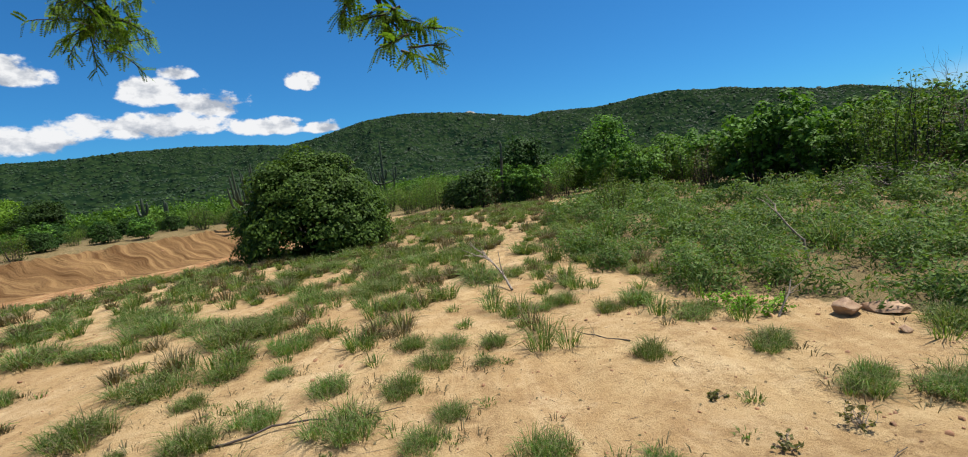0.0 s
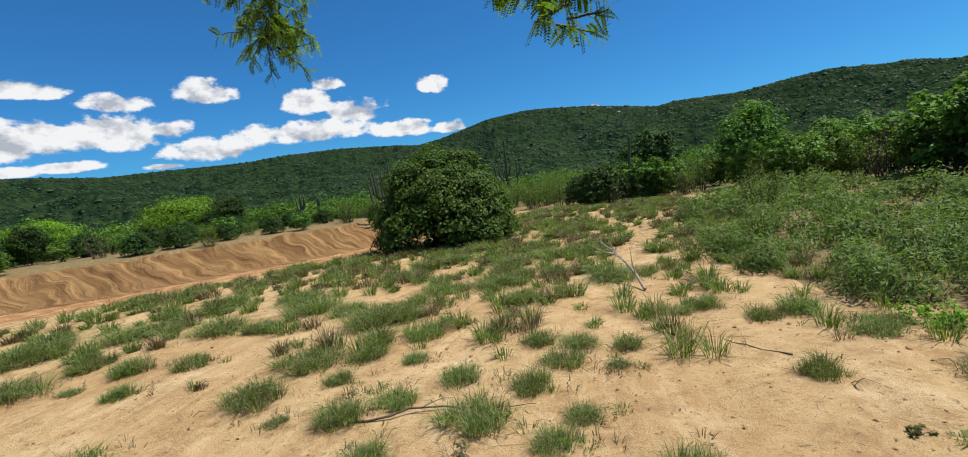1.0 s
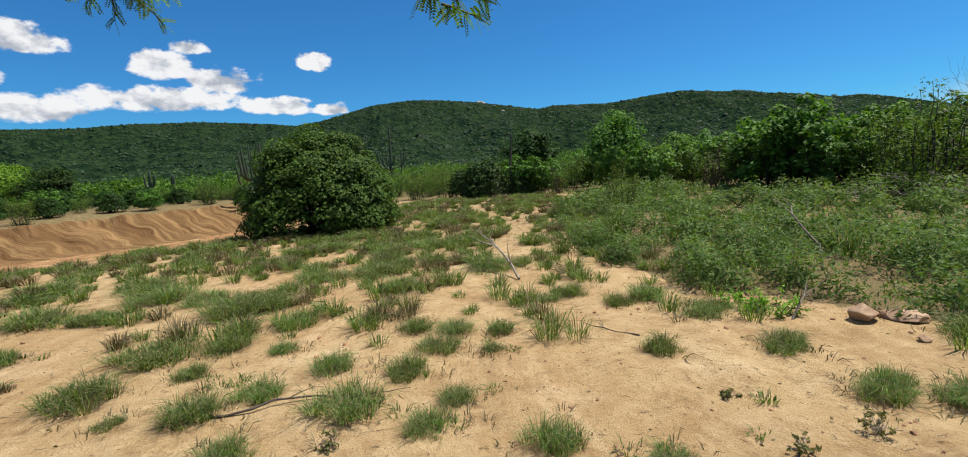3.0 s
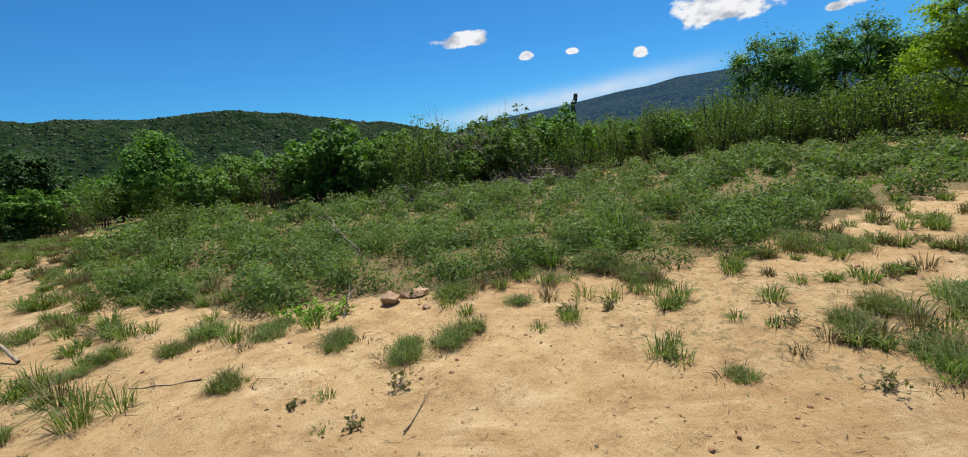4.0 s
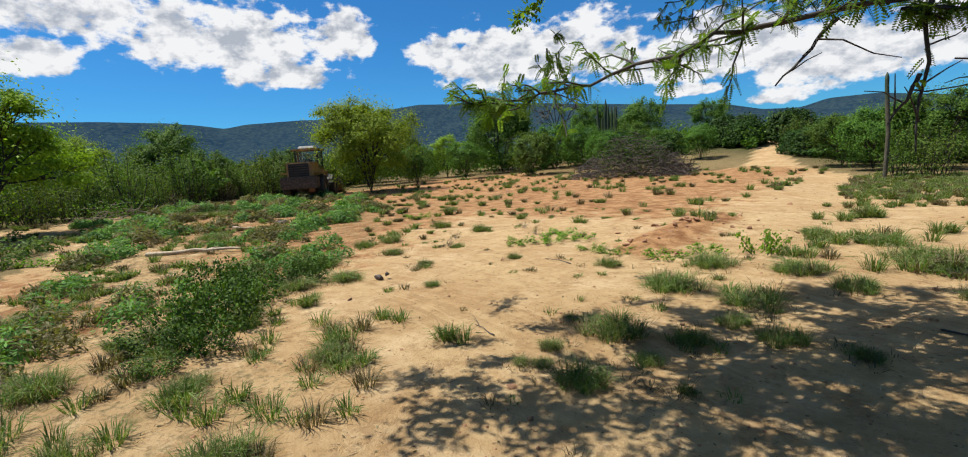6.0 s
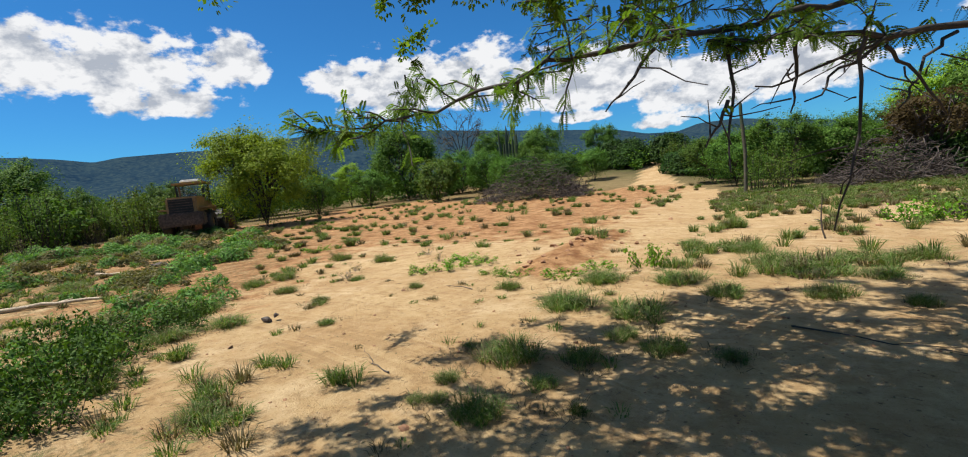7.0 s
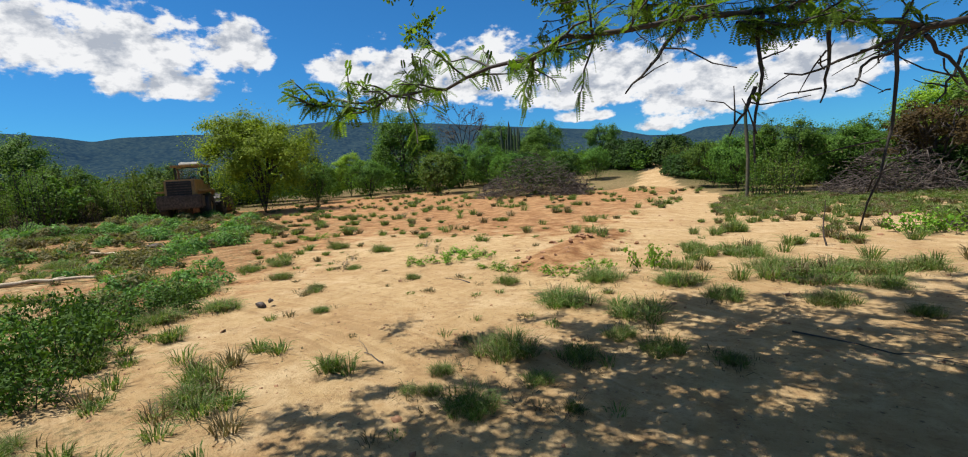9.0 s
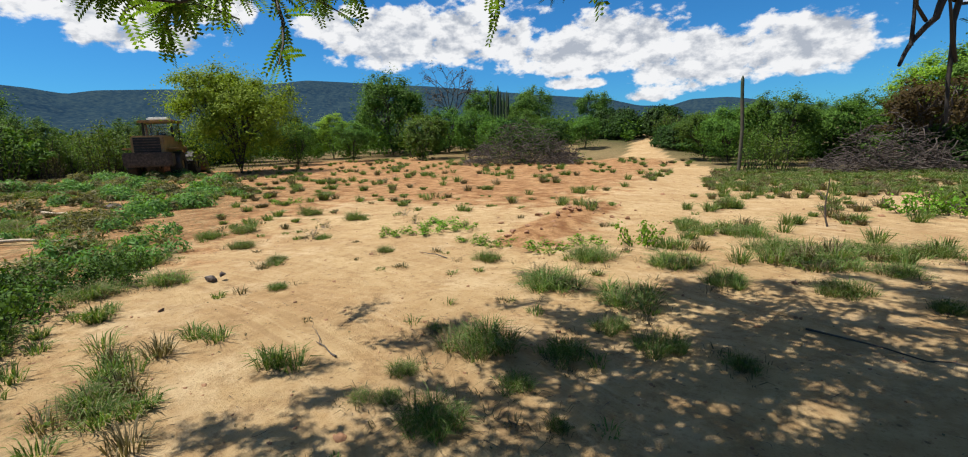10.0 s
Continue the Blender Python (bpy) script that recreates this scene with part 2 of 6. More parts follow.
def soil_material():
    m, t, p, out = material("sandy_soil")
    co = t.nodes.new("ShaderNodeTexCoord")
    pos = co.outputs["Object"]
    fine = noise_tex(t, 60, 6, 0.7, pos)
    mid = noise_tex(t, 4.5, 6, 0.62, pos)
    big = noise_tex(t, 0.45, 5, 0.6, pos)
    crumb = noise_tex(t, 22, 6, 0.72, pos)
    c = mix(t, span(t, mid, 0.3, 0.7), (0.305, 0.203, 0.101), (0.425, 0.312, 0.176))
    c = mix(t, span(t, big, 0.42, 0.68, 0, 0.75), c, (0.270, 0.164, 0.078))
    c = mix(t, span(t, fine, 0.54, 0.74, 0, 0.45), c, (0.210, 0.138, 0.076))
    patch = noise_tex(t, 1.15, 7, 0.68, pos)
    c = mix(t, span(t, patch, 0.52, 0.68, 0, 0.65), c, (0.245, 0.145, 0.068))
    c = mix(t, span(t, noise_tex(t, 0.9, 6, 0.7, pos), 0.52, 0.68, 0, 0.75), c, (0.465, 0.356, 0.220))
    c = mix(t, span(t, crumb, 0.56, 0.66, 0, 0.6), c, (0.205, 0.125, 0.062))
    # faint scrapes that wheels left while turning
    off = node(t, "ShaderNodeMapping", Location=(-7.5, -4.0, 0.0))
    t.links.new(pos, off.inputs[0])
    far_off = t.nodes.new("ShaderNodeVectorMath")
    far_off.operation = "LENGTH"
    t.links.new(off.outputs[0], far_off.inputs[0])
    ring = t.nodes.new("ShaderNodeCombineXYZ")
    t.links.new(span(t, far_off.outputs["Value"], 0, 100, 0, 700), ring.inputs[0])
    slow = node(t, "ShaderNodeMapping", Scale=(0.5, 0.5, 0.5))
    t.links.new(pos, slow.inputs[0])
    both = t.nodes.new("ShaderNodeVectorMath")
    both.operation = "ADD"
    t.links.new(ring.outputs[0], both.inputs[0])
    t.links.new(slow.outputs[0], both.inputs[1])
    scrape = noise_tex(t, 1.0, 4, 0.6, both.outputs[0])
    where = span(t, noise_tex(t, 0.5, 3, 0.5, pos), 0.45, 0.6)
    c = mix(t, mix(t, where, (0, 0, 0), span(t, scrape, 0.52, 0.66, 0, 0.55)), c, (0.225, 0.140, 0.070))
    c = mix(t, mix(t, where, (0, 0, 0), span(t, scrape, 0.46, 0.34, 0, 0.45)), c, (0.480, 0.365, 0.225))
    scuff = noise_tex(t, 2.4, 9, 0.78, pos)
    c = mix(t, span(t, scuff, 0.53, 0.59, 0, 0.5), c, (0.205, 0.125, 0.062))
    c = mix(t, span(t, noise_tex(t, 7.5, 8, 0.8, pos), 0.56, 0.63, 0, 0.55), c, (0.180, 0.108, 0.055))
    c = mix(t, 1.0, c, (1.15, 1.15, 1.10), "MULTIPLY")
    clay = t.nodes.new("ShaderNodeAttribute")
    clay.attribute_name = "clay"
    streak = noise_tex(t, 2.6, 6, 0.66, pos)
    red = mix(t, span(t, streak, 0.38, 0.62), (0.190, 0.088, 0.036), (0.400, 0.235, 0.110))
    red = mix(t, span(t, crumb, 0.48, 0.66, 0, 0.75), red, (0.140, 0.063, 0.029))
    edge = t.nodes.new("ShaderNodeMath")
    edge.operation = "ADD"
    t.links.new(clay.outputs["Fac"], edge.inputs[0])
    t.links.new(span(t, noise_tex(t, 1.7, 6, 0.65, pos), 0.3, 0.7, -0.45, 0.45), edge.inputs[1])
    c = mix(t, span(t, edge.outputs[0], 0.35, 0.65), c, red)
    # leaf litter and humus where plants grow
    litter = t.nodes.new("ShaderNodeAttribute")
    litter.attribute_name = "litter"
    le = t.nodes.new("ShaderNodeMath")
    le.operation = "ADD"
    t.links.new(litter.outputs["Fac"], le.inputs[0])
    t.links.new(span(t, noise_tex(t, 9, 6, 0.7, pos), 0.3, 0.7, -0.5, 0.5), le.inputs[1])
    hum = mix(t, span(t, fine, 0.4, 0.62), (0.064, 0.064, 0.023), (0.161, 0.117, 0.060))
    c = mix(t, span(t, le.outputs[0], 0.5, 0.95, 0, 0.85), c, hum)
    # dark specks: droppings, twiglets, pebbles
    vo = node(t, "ShaderNodeTexVoronoi", Scale=6.0)
    t.links.new(pos, vo.inputs["Vector"])
    c = mix(t, span(t, vo.outputs["Distance"], 0.06, 0.11, 0.7, 0.0), c, (0.107, 0.067, 0.037))
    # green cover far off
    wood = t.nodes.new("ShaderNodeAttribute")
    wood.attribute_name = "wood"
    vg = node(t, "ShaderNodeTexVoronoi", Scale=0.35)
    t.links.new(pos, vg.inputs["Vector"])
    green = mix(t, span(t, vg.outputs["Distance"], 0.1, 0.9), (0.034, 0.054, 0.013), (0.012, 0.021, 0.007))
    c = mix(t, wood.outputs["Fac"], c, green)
    t.links.new(c, p.inputs["Base Color"])
    p.inputs["Roughness"].default_value = 0.95
    p.inputs["Specular IOR Level"].default_value = 0.1
    hs = t.nodes.new("ShaderNodeMath")
    hs.operation = "MULTIPLY_ADD"
    t.links.new(mid, hs.inputs[0])
    hs.inputs[1].default_value = 1.6
    t.links.new(fine, hs.inputs[2])
    hs2 = t.nodes.new("ShaderNodeMath")
    hs2.operation = "MULTIPLY_ADD"
    t.links.new(crumb, hs2.inputs[0])
    hs2.inputs[1].default_value = 1.3
    t.links.new(hs.outputs[0], hs2.inputs[2])
    bump(t, hs2.outputs[0], 0.85, 0.026, p)
    return m


SOIL = soil_material()


def scraped_material():
    """Earth combed by a blade: streaks run down the slope."""
    m, t, p, out = material("scraped_earth")
    run = t.nodes.new("ShaderNodeAttribute")
    run.attribute_name = "run"
    st = node(t, "ShaderNodeMapping", Scale=(4.2, 0.30, 1.0))
    t.links.new(run.outputs["Vector"], st.inputs[0])
    wide = noise_tex(t, 0.8, 5, 0.6, st.outputs[0])
    thin = noise_tex(t, 3.2, 4, 0.6, st.outputs[0])
    co = t.nodes.new("ShaderNodeTexCoord")
    crumb = noise_tex(t, 9, 6, 0.7, co.outputs["Object"])
    c = mix(t, span(t, wide, 0.36, 0.64), (0.095, 0.048, 0.018), (0.300, 0.185, 0.082))
    c = mix(t, span(t, thin, 0.5, 0.62, 0, 0.8), c, (0.110, 0.056, 0.023))
    c = mix(t, span(t, crumb, 0.55, 0.72, 0, 0.5), c, (0.170, 0.090, 0.040))
    t.links.new(c, p.inputs["Base Color"])
    p.inputs["Roughness"].default_value = 0.95
    p.inputs["Specular IOR Level"].default_value = 0.1
    h = t.nodes.new("ShaderNodeMath")
    h.operation = "ADD"
    t.links.new(thin, h.inputs[0])
    t.links.new(crumb, h.inputs[1])
    bump(t, h.outputs[0], 0.9, 0.09, p)
    return m


SCRAPED = scraped_material()


def mountain_material(name, dark, light, cell, haze):
    m, t, p, out = material(name)
    geo = t.nodes.new("ShaderNodeNewGeometry")
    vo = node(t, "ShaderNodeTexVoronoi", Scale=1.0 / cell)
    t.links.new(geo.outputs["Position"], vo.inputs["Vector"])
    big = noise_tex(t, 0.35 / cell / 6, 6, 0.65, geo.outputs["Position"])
    # shade between crowns painted in: cells light in the middle, dark at the edges
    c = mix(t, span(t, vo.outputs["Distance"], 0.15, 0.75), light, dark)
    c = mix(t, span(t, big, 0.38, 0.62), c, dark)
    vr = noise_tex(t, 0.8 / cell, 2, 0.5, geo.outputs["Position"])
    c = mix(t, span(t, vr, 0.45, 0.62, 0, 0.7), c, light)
    t.links.new(c, p.inputs["Base Color"])
    p.inputs["Roughness"].default_value = 1.0
    p.inputs["Specular IOR Level"].default_value = 0.0
    bump(t, span(t, vo.outputs["Distance"], 0.0, 0.9, 1.0, 0.0), 0.7, cell * 0.4, p)
    # distance haze is painted on as a glow of the slope itself
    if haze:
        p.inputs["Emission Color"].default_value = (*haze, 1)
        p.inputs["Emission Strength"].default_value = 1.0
    return m


# last tuple is the haze glow; the far colours are blued for haze too
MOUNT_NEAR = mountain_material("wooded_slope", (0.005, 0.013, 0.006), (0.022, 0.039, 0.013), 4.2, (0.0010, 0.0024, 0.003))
MOUNT_TREES = leaf_material("mountain_crowns", (0.010, 0.030, 0.010), (0.044, 0.084, 0.024), through_part=0.05)
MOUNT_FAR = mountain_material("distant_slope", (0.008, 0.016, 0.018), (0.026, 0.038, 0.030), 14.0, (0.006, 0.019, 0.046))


# ---- mesh helpers ----
def np_mesh(name, verts, faces):
    """verts (n,3); faces: list of (m,k) index arrays."""
    me = bpy.data.meshes.new(name)
    verts = np.asarray(verts, dtype=np.float32)
    me.vertices.add(len(verts))
    me.vertices.foreach_set("co", verts.ravel())
    loops = np.concatenate([f.ravel() for f in faces]).astype(np.int32)
    sizes = np.concatenate([np.full(len(f), f.shape[1]) for f in faces]).astype(np.int32)
    starts = np.concatenate(([0], np.cumsum(sizes)[:-1])).astype(np.int32)
    me.loops.add(len(loops))
    me.loops.foreach_set("vertex_index", loops)
    me.polygons.add(len(sizes))
    me.polygons.foreach_set("loop_start", starts)
    me.polygons.foreach_set("loop_total", sizes)
    me.update(calc_edges=True)
    return me


class Soup:
    """Vertices and quads gathered into one mesh."""

    def __init__(self):
        self.v, self.f, self.n = [], [], 0

    def add(self, verts, faces):
        self.v.append(np.asarray(verts, float))
        self.f.append(np.asarray(faces, int) + self.n)
        self.n += len(verts)

    def mesh(self, name, mat, smooth=False):
        me = np_mesh(name, np.concatenate(self.v), self.f)
        me.materials.append(mat)
        if smooth:
            me.polygons.foreach_set("use_smooth", np.ones(len(me.polygons), bool))
        return me


def part(name, soup, mat, parent, label="", smooth=False):
    me = soup.mesh(name, mat, smooth) if isinstance(soup, Soup) else soup
    ob = new(name, me)
    ob.parent = parent
    if label:
        ob["label"] = label
    return ob


def tube(s, pts, radii, sides=6):
    """A tapered round limb along pts."""
    pts = np.asarray(pts, float)
    n = len(pts)
    d = np.gradient(pts, axis=0)
    d /= np.linalg.norm(d, axis=1)[:, None] + 1e-9
    ref = np.array([0.0, 0.0, 1.0]) if abs(d[:, 2]).mean() < 0.8 else np.array([1.0, 0.0, 0.0])
    a = np.cross(d, ref)
    a /= np.linalg.norm(a, axis=1)[:, None] + 1e-9
    b = np.cross(d, a)
    ang = np.linspace(0, 2 * np.pi, sides, endpoint=False)
    ring = pts[:, None, :] + np.asarray(radii, float)[:, None, None] * (np.cos(ang)[None, :, None] * a[:, None, :] + np.sin(ang)[None, :, None] * b[:, None, :])
    i = np.arange(n - 1)[:, None] * sides
    j = np.arange(sides)[None, :]
    k = (j + 1) % sides
    faces = np.stack([i + j, i + k, i + sides + k, i + sides + j], -1).reshape(-1, 4)
    s.add(ring.reshape(-1, 3), faces)


def leaves(s, centres, size, rng, aspect=0.45, flat=0.3, droop=0.0, face=None, along=None, jitter=0.55):
    """One rhombic leaf at each centre; face: the way its upper side looks, along: the way its tip points."""
    c = np.asarray(centres, float)
    n = len(c)
    u = rng.normal(size=(n, 3))
    if along is not None:
        u = along + u * jitter
    u[:, 2] = u[:, 2] * (1 - flat) - droop
    w = rng.normal(size=(n, 3))
    if face is not None:
        w = face + w * jitter
        u -= w * ((u * w).sum(1) / (w * w).sum(1))[:, None]
    w[:, 2] += flat * 2 if face is None else 0.0
    u /= np.linalg.norm(u, axis=1)[:, None] + 1e-9
    v = np.cross(u, w)
    v /= np.linalg.norm(v, axis=1)[:, None] + 1e-9
    sz = size * rng.uniform(0.6, 1.3, n)[:, None]
    q = np.stack([c - u * sz, c + v * sz * aspect - u * sz * 0.1, c + u * sz, c - v * sz * aspect - u * sz * 0.1], 1).reshape(-1, 3)
    s.add(q, np.arange(4 * n).reshape(-1, 4))


def blades(s, base, height, rng, n, spread, width=0.006, lean=0.6):
    """Grass blades: bent strips of two quads each rising from a small base."""
    a = rng.uniform(0, 2 * np.pi, n)
    r = spread * 0.35 * np.sqrt(rng.uniform(0, 1, n))
    root = np.stack([base[0] + r * np.cos(a), base[1] + r * np.sin(a), np.full(n, base[2])], 1)
    h = height * rng.uniform(0.45, 1.1, n)
    out = np.stack([np.cos(a), np.sin(a), np.zeros(n)], 1) * (rng.uniform(0.1, 1.0, n) * lean)[:, None] + rng.normal(size=(n, 3)) * 0.12
    out[:, 2] = 0
    mid = root + out * (h * 0.4)[:, None]
    mid[:, 2] += h * 0.65
    tip = root + out * (h * 1.05)[:, None]
    tip[:, 2] += h * (1.0 - 0.35 * np.linalg.norm(out, axis=1))
    side = np.stack([-np.sin(a), np.cos(a), np.zeros(n)], 1) + rng.normal(size=(n, 3)) * 0.4
    side /= np.linalg.norm(side, axis=1)[:, None]
    w = (width * rng.uniform(0.6, 1.4, n))[:, None]
    q = np.stack([root - side * w, root + side * w, mid + side * w * 0.9, mid - side * w * 0.9, tip + side * w * 0.12, tip - side * w * 0.12], 1).reshape(-1, 3)
    i = np.arange(n)[:, None] * 6
    f = np.concatenate([i + np.array([[0, 1, 2, 3]]), i + np.array([[3, 2, 4, 5]])])
    s.add(q, f)


def wobble(a, b, n, amp, rng):
    """A crooked line from a to b."""
    a, b = np.asarray(a, float), np.asarray(b, float)
    t = np.linspace(0, 1, n)[:, None]
    p = a + (b - a) * t
    k = np.cumsum(rng.normal(size=(n, 3)), axis=0)
    k -= k[0] + (k[-1] - k[0]) * t
    return p + k * amp * np.linalg.norm(b - a) / max(n, 2) ** 0.5


# ---- ground ----
def smooth(a, b, x):
    t = np.clip((x - a) / (b - a), 0, 1)
    return t * t * (3 - 2 * t)


def fbm(x, y, scale, seed, octaves=4):
    """Sum of rotated sine waves: cheap rolling relief in -1..1."""
    rng = np.random.RandomState(seed)
    total, amp, k, norm = 0.0, 1.0, 1.0 / scale, 0.0
    for _ in range(octaves):
        for _ in range(3):
            a, ph = rng.uniform(0, 2 * np.pi), rng.uniform(0, 2 * np.pi)
            total = total + amp / 3 * np.sin((x * np.cos(a) + y * np.sin(a)) * k * 2 * np.pi * rng.uniform(0.7, 1.4) + ph + 1.3 * np.sin((y * np.cos(a) - x * np.sin(a)) * k * 3.1 + ph * 2))
        norm += amp
        amp *= 0.5
        k *= 2.1
    return total / norm * 1.6


def bank_depth(x, y):
    """Metres behind the foot of the scraped earth bank."""
    along = 0.71 * (x + 16.4) + 0.70 * (y - 11.0)
    return -0.70 * (x + 16.4) + 0.71 * (y - 11.0) - 0.1 - 0.018 * along ** 2


def bank_ends(x, y):
    along = 0.71 * (x + 16.4) + 0.70 * (y - 11.0)
    return smooth(14.0, 10.5, along) * smooth(-24, -16, along)


def relief(x, y):
    """The height of the ground."""
    x, y = np.asarray(x, float), np.asarray(y, float)
    r = np.hypot(x, y + 1)
    d = bank_depth(x, y)
    ends = bank_ends(x, y)
    along = 0.71 * (x + 16.4) + 0.70 * (y - 11.0)
    groove = (0.030 * np.sin(along * 4.1 + d * 0.8 + 1.2 * np.sin(along * 1.7)) + 0.02 * np.sin(along * 9.0 + d * 0.5)) * smooth(0, 0.5, d) * smooth(3.4, 2.2, d)
    z = ends * (0.68 * (0.5 * np.clip(d / 2.6, 0, 1) + 0.5 * smooth(0, 2.6, d)) * (1 - 0.4 * smooth(4, 25, d)) + groove - 0.35 * smooth(-8, -1, d) * smooth(6, 0, d))
    bearing = np.degrees(np.arctan2(x, y))
    z = z + 0.0135 * np.clip(r - 8, 0, 60) * smooth(52, 85, bearing) * smooth(178, 166, bearing)
    z = z + 2.4 * smooth(33, 70, -y) * np.exp(-((x - 10) / 30) ** 2)
    z = z + 0.03 * fbm(x, y, 5.0, 3) * smooth(40, 10, r) + 0.014 * fbm(x, y, 0.9, 4, 3) * smooth(14, 6, r)
    # scraped ridge of loose earth
    ridge = np.exp(-((x - 3.93 - 0.05 * (y + 11.7)) / 0.5) ** 2) * smooth(2.6, 1.7, np.abs(y + 11.7))
    z = z + ridge * (0.12 + 0.07 * fbm(x, y, 0.5, 5))
    # wheel ruts of the track
    for off in (-0.75, 0.75):
        c = 0.55 * np.sin(y * 0.22) + 0.9 - off
        z = z - 0.03 * np.exp(-((x - c) / 0.16) ** 2) * smooth(2.0, 3.5, y) * smooth(24, 16, y)
        c = 2.2 + 0.75 * off - 0.35 * (x - 2.5)
        z = z - 0.022 * np.exp(-((y - c) / 0.14) ** 2) * smooth(0.6, 1.5, x) * smooth(7, 4.5, x)
    # tyre prints that swing from the track ahead round to the clearing behind
    for c0, width in ((1.98, 0.13), (0.55, 0.13), (1.2, 0.09)):
        lane = c0 - 0.27 * (x - 2.2) + 0.018 * (x - 2.2) ** 2 - y
        on = np.exp(-(lane / width) ** 4) * smooth(-0.5, 1.2, x) * smooth(8.5, 6.0, x)
        z = z + on * (0.010 * np.sin(lane * 46) + 0.007 * np.sin((x + 0.6 * lane) * 34) - 0.012)
    lane = x + 0.28 + 0.12 * (y - 3) - 0.05 * np.sin(y)
    z = z + np.exp(-(lane / 0.14) ** 4) * smooth(1.2, 2.2, y) * smooth(9, 6, y) * (0.010 * np.sin(lane * 44) + 0.007 * np.sin((y + 0.6 * lane) * 34) - 0.012)
    z = z + 0.6 * fbm(x, y, 120, 6) * smooth(70, 200, r)
    return z


def inside(px, py, poly):
    """Points in a polygon, vectorised."""
    px, py = np.asarray(px, float), np.asarray(py, float)
    hit = np.zeros(px.shape, bool)
    for (x0, y0), (x1, y1) in zip(poly, poly[1:] + poly[:1]):
        c = (y0 > py) != (y1 > py)
        hit ^= c & (px < (x1 - x0) * (py - y0) / ((y1 - y0) or 1e-9) + x0)
    return hit


FIELD = [(1.3, 8.5), (2.3, 5.8), (3.4, 4.7), (4.6, 3.6), (5.5, 2.5), (7.3, 1.4), (10.5, 0.3), (16, -2.6), (24, -3.6), (25.5, 3), (24.5, 8), (21, 10.6), (17.2, 11.2), (15.4, 12.8), (12.8, 15), (11.4, 17.8), (9.5, 22), (4, 23.5), (1.5, 14)]
OPEN = [(-40, 2), (-26, 4), (-21, 9.5), (-14.5, 15.5), (-11, 20), (-6, 26), (-2, 25.5), (3, 24.2), (8.5, 22.5), (11.5, 17.8), (13, 15.2), (15.6, 13), (17.5, 11.2), (24, 11.8), (25.8, 6.4), (27.5, 1.5), (29, -3), (31, -7), (34.5, -13), (35, -17), (30, -22),
        (33, -33), (28, -37), (17, -31), (10, -33), (8.2, -36), (9.6, -46), (12.8, -60), (11, -60), (7.4, -46), (5.4, -37), (1.8, -29.5), (-2.6, -28.5), (-6.5, -27.5), (-4.5, -18), (-8, -12), (-14, -6), (-40, -6)]


ROUGH = [(7, -0.4), (16, -3.2), (26, -4.5), (32, -10), (32, -19), (25, -17), (17, -14), (12, -10), (9, -6.5), (6.8, -3.5)]


